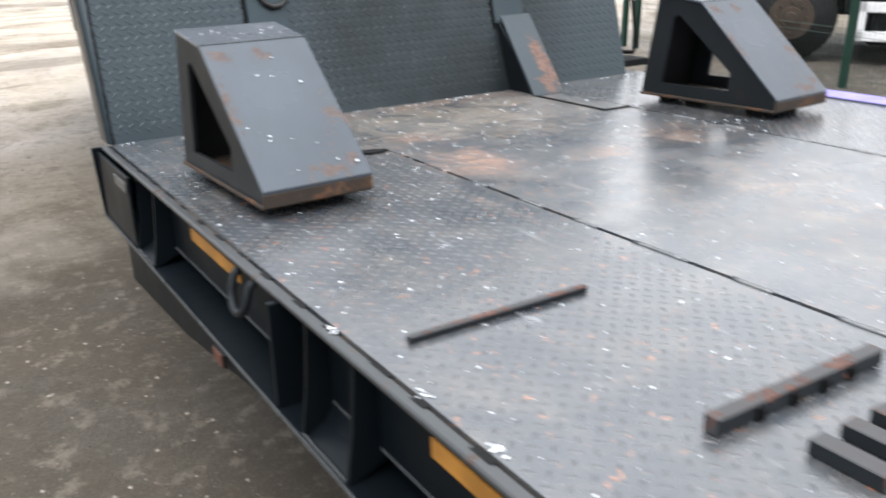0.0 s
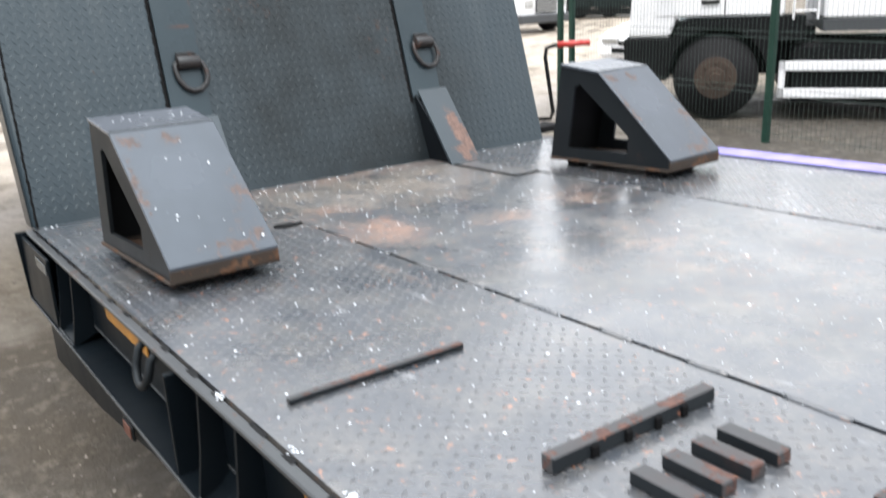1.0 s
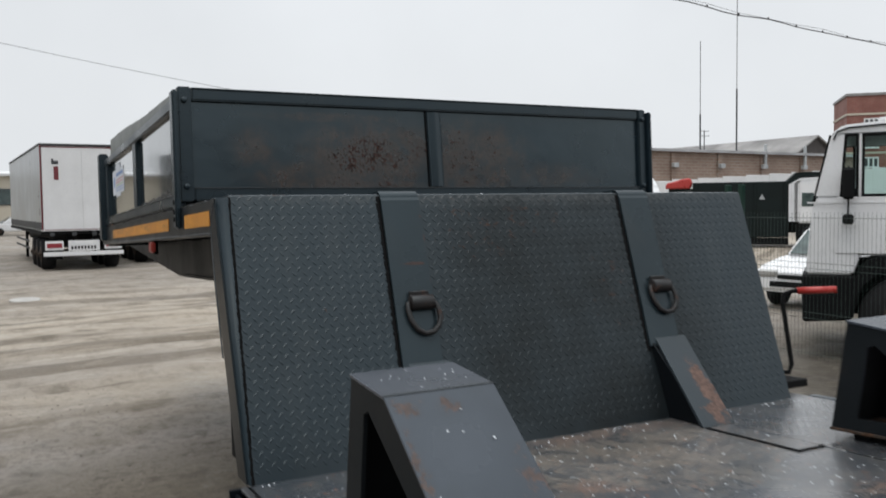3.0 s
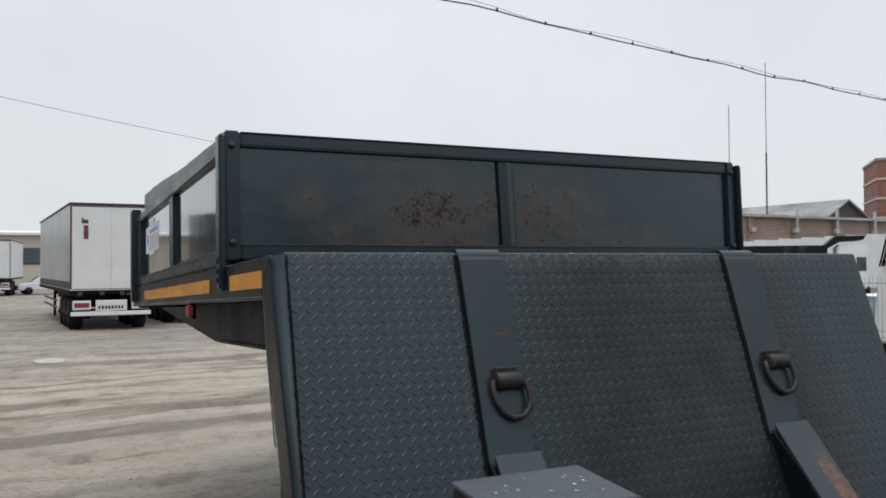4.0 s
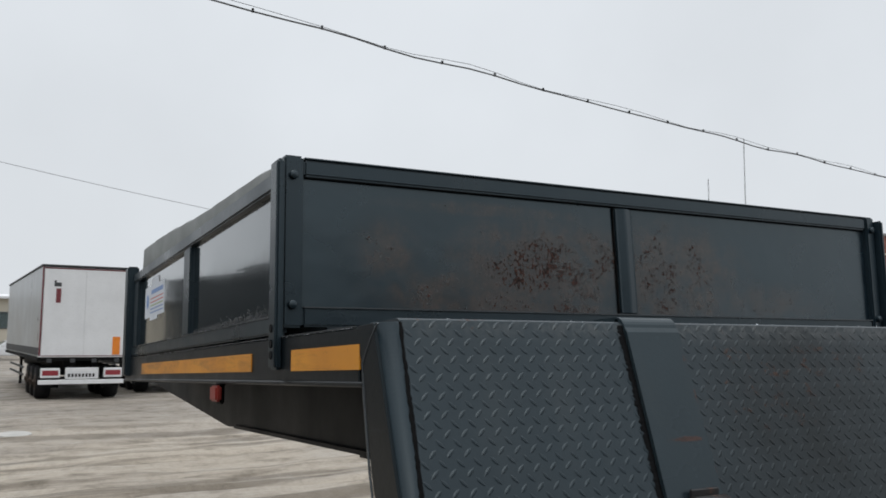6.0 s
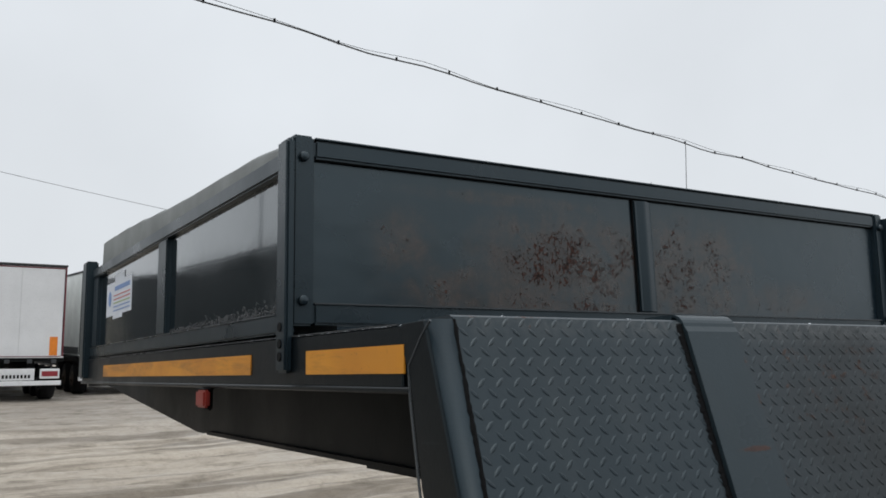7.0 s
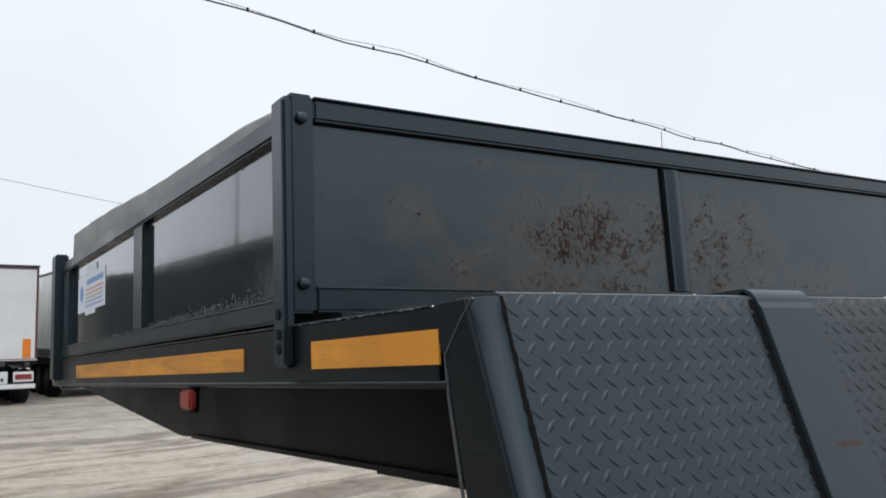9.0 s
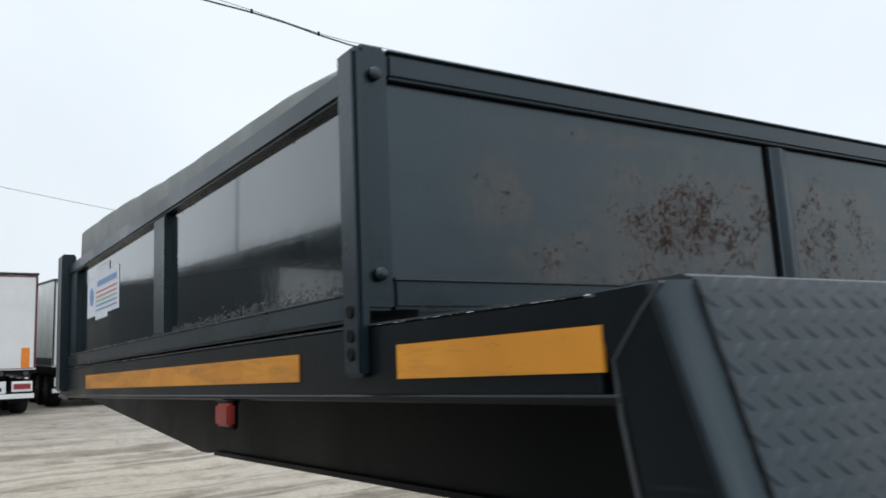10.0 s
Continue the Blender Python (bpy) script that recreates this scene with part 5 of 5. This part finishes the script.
def antenna(p, h):
    r = thing("roof_antenna", "small roof antenna on a thin pole", "antenna", Matrix.Translation(p))
    part("pole", boxes((-0.03, 0.03, -0.03, 0.03, -2.2, h)), M_GREYPLASTIC, r)
    for z in (h - 0.1, h - 0.5):
        part("crossbar", boxes((-0.55, 0.55, -0.02, 0.02, z, z + 0.04)), M_GREYPLASTIC, r)


antenna((52.9, 57.0, 6.4), 1.6)
low_building("beige_hall", "low beige clad hall across the yard", Matrix.Translation(V(-22, 78)), 36, 16, 5.2, 5.6, M_BEIGE, M_OFFWHITE, 0, 5)

# white boundary wall of a neighbouring plot
r = thing("white_wall", "long white metal-clad boundary wall", "wall", Matrix.Translation((40.5, 50.0, 0)) @ Matrix.Rotation(radians(2), 4, "Z"))
for q in range(14):
    part("panel", boxes((q * 2.6, q * 2.6 + 2.58, 0, 0.06, 0, 3.45 + 0.125 * q)), M_OFFWHITE, r, "", 0.01)


def red_block(m):
    r = thing("brick_apartment_building", "four-storey red brick building with pale string courses and white windows", "building", m)
    L, Dp, H = 26, 12, 16.05
    part("wall", boxes((0, L, 0, Dp, 0, H)), M_REDBRICK, r)
    part("roof_edge", boxes((-0.15, L + 0.15, -0.15, Dp + 0.15, H, H + 0.35)), plain("grey_fascia", (0.25, 0.245, 0.24), 0.7, 0, 0.2, 0.5), r, "grey roof fascia")
    for z in (H - 2.65, H - 5.3, H - 7.95):
        part("string_course", boxes((-0.1, L + 0.1, -0.1, Dp + 0.1, z, z + 0.28)), M_BEIGE, r)
    for z in (H - 4.5, H - 7.15, H - 9.8, H - 12.45):
        for x in (3.1, 6.8, 10.5, 14.2, 17.9, 21.6):
            w = part("window", boxes((x - 0.95, x + 0.95, -0.08, 0.05, z, z + 1.4)), M_WHITE, r, "", 0.02)
            for xx in (x - 0.82, x - 0.22, x + 0.38):
                part("pane", boxes((xx, xx + 0.4, -0.1, -0.081, z + 0.12, z + 1.22)), M_GREYPLASTIC, w)
            part("sill", boxes((x - 0.95, x + 0.95, -0.25, -0.081, z - 0.08, z)), M_OFFWHITE, w)
    return r


red_block(Matrix.Translation((103.0, 81.6, 0)) @ Matrix.Rotation(radians(-44), 4, "Z"))


def mast(p, h, label):
    r = thing("antenna_mast", label, "mast", Matrix.Translation(p))
    bm = bmesh.new()
    cyl(bm, (0, 0, h * 0.3), "z", 0.07, h * 0.6, 10)
    part("pole", bm, M_GREYPLASTIC, r)
    bm = bmesh.new()
    cyl(bm, (0, 0, h * 0.8), "z", 0.03, h * 0.4, 8)
    part("top_pole", bm, M_GREYPLASTIC, r)


mast(V(47.2, 47.5), 19.2, "tall thin grey antenna mast")
mast(V(45.4, 49.3), 15.8, "distant thin antenna mast")


M_CABLE = plain("weathered_black_cable", (0.055, 0.057, 0.06), 0.6)
M_THINWIRE = plain("weathered_wire", (0.22, 0.23, 0.24), 0.6)


def cable(name, label, pts, radius, clips=0):
    bm = bmesh.new()
    tube(bm, pts, radius, 6)
    root = thing(name, label, "cable", None)
    part("wire", bm, M_CABLE if clips else M_THINWIRE, root)
    if clips:
        bm = bmesh.new()
        tube(bm, [Vector(p) + Vector((0, 0, 0.07 + 0.05 * math.sin(i * 0.9))) for i, p in enumerate(pts)], radius * 0.35, 5)
        part("carrier_wire", bm, M_BLACK, root)
        for i in range(2, len(pts) - 1, clips):
            p = Vector(pts[i])
            part("clip", boxes((p.x - 0.022, p.x + 0.022, p.y - 0.02, p.y + 0.02, p.z - 0.02, p.z + 0.07)), M_BLACK, root)


a, b = V(-8.0, 16.7, 8.12), V(48.0, 23.6, 6.84)
pts = []
for i in range(81):
    f = i / 80
    p = a.lerp(b, f)
    p.z += 0.055 * math.sin(i * 1.13) * (0.4 + 0.6 * math.sin(i * 0.37)) - 0.5 * math.sin(math.pi * f)
    pts.append(p)
cable("overhead_cable", "sagging overhead cable clipped to a carrier wire", pts, 0.019, 2)
a, b = V(-14, 46, 11.8), V(16, 46, 6.9)
cable("thin_wire", "thin overhead wire crossing the sky", [a.lerp(b, i / 30) - Vector((0, 0, 0.35 * math.sin(math.pi * i / 30))) for i in range(31)], 0.016)



def pole(p, h):
    r = thing("utility_pole", "plain grey utility pole carrying an overhead line", "utility pole", Matrix.Translation(p))
    bm = bmesh.new()
    cyl(bm, (0, 0, h / 2), "z", 0.15, h, 14, 0.10)
    part("shaft", bm, M_GREYPLASTIC, r)
    part("bracket", boxes((-0.3, 0.3, -0.05, 0.05, h - 0.3, h - 0.2)), M_GREYPLASTIC, r, "", 0.01)


pole(V(-8.0, 16.7), 8.05 * K + 0.25)
pole(V(48.0, 23.6), 6.75 * K + 0.25)
pole(V(-14, 46), 11.8 * K + 0.25)
pole(V(16, 46), 6.9 * K + 0.25)


def fence():
    """Green welded-mesh fence on posts along the far side."""
    r = thing("mesh_fence", "dark green welded-mesh fence on square posts", "fence")
    P0, P1 = Vector((7.9, 10.05, 0)), Vector((7.81, 6.82, 0))
    step = (P1 - P0)
    posts = [P0 - step.normalized() * 0.24, P0] + [P0 + step * q for q in (1, 2, 3)]
    for p in posts:
        part("post", boxes((p.x - 0.035, p.x + 0.035, p.y - 0.035, p.y + 0.035, 0, 2.19)), M_GREEN, r, "", 0.006)
    for a, b in zip(posts[1:], posts[2:]):
        bm = bmesh.new()
        n = int((b - a).length / 0.055)
        d = (b - a) / n
        for q in range(1, n):
            c = a + d * q
            box(bm, c.x - 0.0012, c.x + 0.0012, c.y - 0.0012, c.y + 0.0012, 0.06, 1.83)
        for z in (0.12, 0.55, 0.62, 1.15, 1.22, 1.76):
            tube(bm, [a + Vector((0, 0, z)), b + Vector((0, 0, z))], 0.0026, 4)
        part("mesh_panel", bm, M_MESH, r)


fence()


def cabglass():
    k = Nodes("cab_glass")
    k.b.inputs["Transmission Weight"].default_value = 1.0
    k.b.inputs["IOR"].default_value = 1.1
    return k.done((0.78, 0.90, 0.87), 0.0, 0.0, 0.5)


M_CABGLASS = cabglass()


def cab_truck(m):
    """A white cab-over lorry seen from its left; front at the origin, length along -y, left side at x = 0."""
    r = thing("lorry", "white cab-over lorry parked behind the fence", "lorry", m)
    W = 2.45
    bm = bmesh.new()
    prism(bm, [(-0.09, 1.06), (-0.15, 1.80), (-0.199, 2.02), (-2.0, 2.02), (-2.0, 1.30), (-0.7, 1.30), (-0.62, 1.06)], "x", 0, W)
    cab = part("cab", bm, M_WHITE, r, "", 0.025, False, 1, 2)
    # upper cabin: roof, rear wall and pillars round open windows
    bm = bmesh.new()
    prism(bm, [(-0.366, 2.76), (-0.385, 2.80), (-0.50, 2.88), (-1.95, 2.99), (-2.0, 2.95), (-2.0, 2.76)], "x", 0, W)
    part("cab_roof", bm, M_WHITE, cab, "", 0.025, False, 1, 2)
    part("rear_panel", boxes((0.05, W - 0.05, -2.0, -1.95, 2.021, 2.759)), M_WHITE, cab)
    for x in (0.0, W - 0.05):
        for pts in ([(-0.199, 2.021), (-0.366, 2.759), (-0.525, 2.759), (-0.475, 2.021)], [(-0.66, 2.021), (-0.66, 2.759), (-0.715, 2.759), (-0.715, 2.021)],
                    [(-1.245, 2.021), (-1.245, 2.759), (-2.0, 2.759), (-2.0, 2.021)]):
            bm = bmesh.new()
            prism(bm, pts, "x", x, x + 0.05)
            part("pillar", bm, M_WHITE, cab)
        for pts in ([(-0.475, 2.021), (-0.66, 2.021), (-0.66, 2.759), (-0.525, 2.759)], [(-0.715, 2.021), (-1.245, 2.021), (-1.245, 2.759), (-0.715, 2.759)]):
            bm = bmesh.new()
            prism(bm, pts, "x", x + 0.022, x + 0.027)
            part("pane", bm, M_CABGLASS, cab, "clear greenish side glass").visible_shadow = False
            my, mz = sum(p[0] for p in pts) / 4, sum(p[1] for p in pts) / 4
            inner = [(p[0] + (0.02 if p[0] < my else -0.02), p[1] + (0.022 if p[1] < mz else -0.022)) for p in pts]
            outer = [(p[0] - (0.012 if p[0] < my else -0.012), p[1] - (0.012 if p[1] < mz else -0.012)) for p in pts]
            bm = bmesh.new()
            ring_prism(bm, outer, inner, "x", x - 0.004, x + 0.054)
            part("window_seal", bm, M_BLACK, cab, "black rubber window seal")
    bm = bmesh.new()
    prism(bm, [(-0.206, 2.021), (-0.373, 2.759), (-0.380, 2.759), (-0.213, 2.021)], "x", 0.05, W - 0.05)
    part("windscreen", bm, M_CABGLASS, cab).visible_shadow = False
    for x in (0.03, W - 0.03):
        bm = bmesh.new()
        tube(bm, [(x, -0.17, 1.93), (x, -0.195, 2.03), (x, -0.36, 2.76)], 0.022, 6)
        part("screen_seal", bm, M_BLACK, cab, "black windscreen rubber")
    part("dashboard", boxes((0.06, W - 0.06, -0.62, -0.24, 2.022, 2.10)), M_BLACK, cab, "", 0.02)
    part("cabin_lining", boxes((0.06, W - 0.06, -1.94, -0.64, 2.022, 2.03), (0.06, W - 0.06, -1.948, -1.93, 2.022, 2.75), (0.06, W - 0.06, -1.94, -0.42, 2.745, 2.757)), M_GREYPLASTIC, cab, "dark grey cabin lining")
    for x in (0.25, 1.55):
        part("seat", boxes((x, x + 0.5, -1.32, -1.18, 2.025, 2.34), (x + 0.11, x + 0.39, -1.31, -1.2, 2.35, 2.53)), M_BLACK, cab, "dark seat back and headrest", 0.03)
    bm = bmesh.new()
    prism(bm, [(-0.06, 0.46), (-0.04, 1.055), (-0.64, 1.055), (-0.72, 0.9), (-0.62, 0.5)], "x", -0.01, W + 0.01)
    part("bumper", bm, M_BLACK, r, "dark plastic front bumper", 0.03)
    part("door", boxes((-0.012, 0.0, -1.28, -0.43, 1.32, 2.005)), M_WHITE, cab, "", 0.004)
    part("roof_cap", boxes((0.06, W - 0.06, -1.93, -0.9, 2.80, 3.10)), M_WHITE, cab, "raised white roof cap", 0.13, seg=4)
    bm = bmesh.new()
    tube(bm, [(-0.016, -0.39, 2.70), (-0.016, -0.43, 2.80), (-0.016, -0.56, 2.84), (-0.016, -1.95, 2.925)], 0.011, 6)
    part("drip_rail", bm, M_BLACK, cab, "thin dark gutter seam")
    part("door_handle", boxes((-0.05, -0.013, -1.22, -1.0, 1.46, 1.51)), M_BLACK, cab, "", 0.008)
    part("swage_line", boxes((-0.018, -0.013, -1.9, -0.1, 1.93, 1.95)), M_OFFWHITE, cab)
    part("door_gap", boxes((-0.0135, -0.001, -1.295, -1.283, 1.32, 2.75)), M_GREYPLASTIC, cab)
    mir = part("mirror", boxes((-0.22, -0.05, -0.63, -0.49, 1.98, 2.36)), M_BLACK, r, "tall black door mirror", 0.03)
    part("mirror_arm", boxes((-0.14, -0.12, -0.57, -0.55, 1.75, 2.38)), M_BLACK, mir)
    part("low_mirror", boxes((-0.23, -0.07, -0.62, -0.50, 1.68, 1.80)), M_BLACK, r, "", 0.02)
    # wheel arch, wheels, chassis, ladder and body
    bm = bmesh.new()
    outer = [(-0.60, 0.72), (-0.66, 1.05), (-0.76, 1.24), (-0.90, 1.30), (-2.25, 1.30), (-2.25, 1.02), (-1.86, 0.98), (-1.86, 0.62)]
    inner = arc(-1.22, 0.55, 0.62, 175, -5, 16)
    prism(bm, outer + inner, "x", -0.03, 0.45)
    part("wheel_arch", bm, M_BLACK, r, "dark plastic wheel arch")
    part("chassis", boxes((0.7, 0.85, -9, -0.4, 0.7, 0.95), (1.6, 1.75, -9, -0.4, 0.7, 0.95), (0.3, 2.15, -2.4, -0.3, 0.55, 1.15)), M_BLACK, r)
    for y in (-1.22, -6.2, -7.5):
        for x in (0.16, W - 0.16):
            wheel(r, (x, y, 0.535), 0.535, 0.34)
    part("body", boxes((-0.02, W + 0.02, -9.2, -2.45, 1.25, 3.3)), M_OFFWHITE, r, "plain white box body", 0.03)
    part("body_sill", boxes((-0.025, W + 0.025, -9.2, -2.45, 1.10, 1.245)), M_GREYPLASTIC, r)
    part("side_frame", boxes((-0.03, 0.0, -5.0, -1.98, 0.62, 0.74), (-0.03, 0.0, -5.0, -1.98, 0.28, 0.40), (-0.03, 0.0, -2.06, -1.98, 0.28, 0.74), (-0.03, 0.0, -3.6, -3.52, 0.28, 0.74)), M_OFFWHITE, r, "pale side guard rails", 0.008)
    # Tank, plus a wide black box added to darken the space underneath
    part("tank_and_shade_fill", boxes((0.05, 0.62, -5.4, -2.1, 0.22, 0.95), (0.64, 2.4, -5.4, -2.1, 0.18, 0.69)), M_BLACK, r, "", 0.05)
    bm = bmesh.new()
    for z in (1.35, 1.65, 1.95, 2.25):
        tube(bm, [(-0.03, -2.36, z), (-0.03, -2.12, z)], 0.014, 6)
    for y in (-2.38, -2.10):
        tube(bm, [(-0.03, y, 1.25), (-0.03, y, 2.4)], 0.016, 6)
    part("ladder", bm, M_WHITE, r, "small white access ladder")
    # steering wheel behind the glass
    bm = bmesh.new()
    tube(bm, [(0.5 + 0.22 * math.cos(radians(q)), -0.62 + 0.1 * math.sin(radians(q)), 2.12 + 0.2 * math.sin(radians(q))) for q in range(0, 361, 20)], 0.015, 6)
    part("steering_wheel", bm, M_BLACK, r)
    return r


def sideglass():
    k = Nodes("side_glass")
    return k.done(k.mix(k.ramp(k.noise(1.6, 4), 0.35, 0.65), (0.018, 0.030, 0.030), (0.085, 0.12, 0.115)), 0.05, 0.0, 0.4)


M_SIDEGLASS = sideglass()
cab_truck(Matrix.Translation(V(6.80, 7.84)) @ Matrix.Rotation(radians(38), 4, "Z"))


def bonnet_truck(m):
    """A white long-nosed tractor, front at the origin, length along +y."""
    r = thing("bonnet_lorry", "white long-nosed tractor lorry across the yard", "lorry", m)
    W = 2.4
    bm = bmesh.new()
    prism(bm, [(0.15, 0.55), (0.1, 1.32), (0.5, 1.55), (1.9, 1.85), (2.0, 0.75)], "x", 0.15, W - 0.15)
    hood = part("hood", bm, M_WHITE, r, "", 0.06, False, 1, 2)
    part("grille", boxes((0.72, W - 0.72, 0.06, 0.12, 0.66, 1.27)), M_GREYPLASTIC, hood, "dark grille with pale slats", 0.02)
    for z in (0.72, 0.82, 0.92, 1.02, 1.12, 1.20):
        part("slat", boxes((0.74, W - 0.74, 0.04, 0.062, z, z + 0.03)), M_ALU, hood)
    for x in (0.25, W - 0.6):
        part("headlamp", boxes((x, x + 0.35, 0.08, 0.2, 0.85, 1.1)), M_ALU, hood, "", 0.03)
    part("bumper", boxes((0.0, W, 0.0, 0.3, 0.32, 0.62)), M_GREYPLASTIC, r, "", 0.04)
    bm = bmesh.new()
    prism(bm, [(1.9, 0.9), (1.92, 1.78), (2.25, 2.28), (2.30, 2.48), (2.75, 3.0), (3.3, 3.36), (3.8, 3.42), (4.55, 3.36), (4.6, 0.9)], "x", 0.02, W - 0.02)
    cab = part("cab", bm, M_WHITE, r, "", 0.12, False, 1, 3)
    bm = bmesh.new()
    prism(bm, [(1.95, 1.84), (2.24, 2.27), (2.20, 2.29), (1.90, 1.86)], "x", 0.2, W - 0.2)
    part("windscreen", bm, M_SIDEGLASS, cab)
    part("fairing_window", boxes((0.005, 0.019, 3.95, 4.25, 2.75, 3.05)), M_BLACK, cab, "small dark fairing window", 0.004)
    for x in (-0.2, W + 0.05):
        part("mirror", boxes((x, x + 0.14, 2.0, 2.1, 1.75, 2.3)), M_BLACK, r, "", 0.03)
    for y in (1.0, 5.6, 6.9):
        for x in (0.2, W - 0.2):
            wheel(r, (x, y, 0.5), 0.5, 0.32)
    part("chassis", boxes((0.7, W - 0.7, 0.3, 7.4, 0.5, 0.9)), M_BLACK, r)


bonnet_truck(Matrix.Translation((18.13, 23.28, 0)) @ Matrix.Rotation(radians(3), 4, "Z"))


def tipper(m):
    """A dark green tipper lorry: body along +x, cab at the far end."""
    r = thing("tipper_lorry", "dark green tipper lorry with a pale cab", "lorry", m)
    L = 3.8
    body = part("tipper_body", boxes((0, L, 0, 2.4, 0.42, 2.74)), M_DKGREEN, r, "", 0.03)
    for q in range(4):
        x = 0.1 + q * (L - 0.28) / 3
        part("rib", boxes((x, x + 0.09, -0.05, -0.001, 0.55, 2.74)), M_DKGREEN, body, "", 0.01)
    bm = bmesh.new()
    prism(bm, [(L - 0.1, 2.72), (L + 0.3, 3.10), (L + 1.4, 3.10), (L + 1.3, 2.94), (L + 0.5, 2.90), (L, 2.6)], "y", 0.02, 2.38)
    part("canopy", bm, M_DKGREEN, body)
    part("chassis", boxes((0.1, L + 1.6, 0.7, 1.7, 0.6, 1.04), (0.2, L, 0.05, 0.2, 0.45, 1.0)), M_BLACK, r)
    cab = part("cab", boxes((L + 0.35, L + 1.5, 0.05, 2.35, 1.0, 2.76)), M_WHITE, r, "pale cab", 0.08, seg=2)
    part("window", boxes((L + 0.5, L + 0.95, 0.035, 0.049, 1.7, 2.25), (L + 1.05, L + 1.4, 0.035, 0.049, 1.7, 2.25)), M_SIDEGLASS, cab)
    # Made-up guard: black boxes added to fill the dark beneath the body
    part("underbody_fill", boxes((0.05, L, 0.04, 0.10, 0.12, 0.41), (L + 0.3, L + 1.5, 0.08, 0.2, 0.25, 0.99)), M_BLACK, r, "black boxes added to fill the dark under the body", 0.02)
    for x in (0.8, 2.1, L + 0.9):
        for y in (0.2, 2.2):
            wheel(r, (x, y, 0.48), 0.48, 0.3, 1.0, "y", M_BLACK)
    bm = bmesh.new()
    prism(bm, [(-1.15, 2.50), (-0.1, 2.50), (-0.02, 2.76), (-0.12, 2.96), (-0.45, 2.92), (-0.8, 2.80), (-1.1, 2.74)], "y", 0.2, 0.9)
    part("red_cover", bm, M_RED, r, "red folded cover", 0.05)
    part("cover_bracket", boxes((-1.0, 0.0, 0.3, 0.8, 2.36, 2.499)), M_DKGREEN, r)
    bm = bmesh.new()
    prism(bm, [(2.65, 2.0), (2.89, 2.0), (2.77, 2.22)], "y", -0.03, -0.001)
    part("warning_triangle", bm, M_GREYTARP, body, "small pale triangle plate")


tipper(Matrix.Translation((25.35, 29.34, 0)) @ Matrix.Rotation(radians(-46), 4, "Z"))


def car(m, label):
    """A white hatchback, front at the origin, length along +y."""
    r = thing("car", label, "car", m)
    W = 1.68
    bm = bmesh.new()
    prism(bm, [(0.0, 0.32), (0.0, 0.62), (0.12, 0.76), (0.95, 0.92), (3.75, 0.95), (3.9, 0.7), (3.9, 0.32)], "x", 0, W)
    body = part("body", bm, M_CAR, r, "", 0.07, False, 1, 3)
    bm = bmesh.new()
    prism(bm, [(0.9, 0.92), (1.65, 1.42), (3.2, 1.44), (3.8, 0.94)], "x", 0.1, W - 0.1)
    roof = part("cabin", bm, M_CAR, r, "", 0.06, False, 1, 3)
    bm = bmesh.new()
    prism(bm, [(0.99, 0.96), (1.62, 1.37), (1.58, 1.39), (0.94, 0.975)], "x", 0.2, W - 0.2)
    part("windscreen", bm, M_SIDEGLASS, roof)
    for x in (0.085, W - 0.1):
        part("side_window", boxes((x, x + 0.015, 1.6, 3.2, 1.0, 1.36)), M_SIDEGLASS, roof)
    for x in (0.12, W - 0.48):
        part("headlamp", boxes((x, x + 0.36, -0.03, 0.1, 0.6, 0.72)), M_ALU, body, "", 0.03)
    part("grille", boxes((0.35, W - 0.35, -0.02, 0.05, 0.42, 0.52), (0.5, W - 0.5, -0.02, 0.05, 0.57, 0.64)), M_BLACK, body, "", 0.01)
    for y in (0.75, 3.1):
        for x in (0.1, W - 0.1):
            wheel(r, (x, y, 0.3), 0.3, 0.2)


car(Matrix.Translation((11.5, 13.2, 0)) @ Matrix.Rotation(radians(-79), 4, "Z"), "white hatchback parked beyond the fence")
car(Matrix.Translation(V(-1.7, 63.5)) @ Matrix.Rotation(radians(-80), 4, "Z"), "white car far across the yard")

# pale worn patch on the ground
bm = bmesh.new()
p = V(-0.33, 18.9)
cyl(bm, (p.x, p.y, 0.02), "z", 0.42, 0.03, 20)
bmesh.ops.scale(bm, vec=(0.75, 1.2, 1), space=Matrix.Translation(-p), verts=bm.verts)
ob = link("manhole_cover", bm, plain("dusted_cover", (0.40, 0.39, 0.37), 0.8, 0, 0.2, 4), 0.008)
tagged(ob, "pale snow-dusted manhole cover in the yard", "manhole")

# unseen dark halls, added on the near side and behind for the boards to mirror
low_building("unseen_dark_hall", "unseen dark hall added for the side board to mirror", Matrix.Translation(V(-24, 60)) @ Matrix.Rotation(radians(-90), 4, "Z"), 60, 12, 7.0, 8.5, M_HALL, M_HALL, 4)
low_building("unseen_dark_hall", "unseen dark hall added behind the trailer for the rear board to mirror", Matrix.Translation((24, -24, 0)) @ Matrix.Rotation(radians(180), 4, "Z"), 50, 12, 6.0, 6.9, M_HALL, M_HALL, 6)

# Two unseen semi-trailers, added as dark outlines for the side board's reflection
M_DKCURTAIN = plain("dark_curtain", (0.03, 0.034, 0.036), 0.5, 0, 0.3, 1)
semi(Matrix.Translation(V(-8.6, 22.5)) @ Matrix.Rotation(radians(-14), 4, "Z"), 12.0, "unseen dark semi-trailer added for the side board to mirror", False, M_DKCURTAIN)
semi(Matrix.Translation(V(-12.6, 25.0)) @ Matrix.Rotation(radians(-10), 4, "Z"), 13.0, "second unseen dark semi-trailer added for the side board to mirror", False, M_DKCURTAIN)
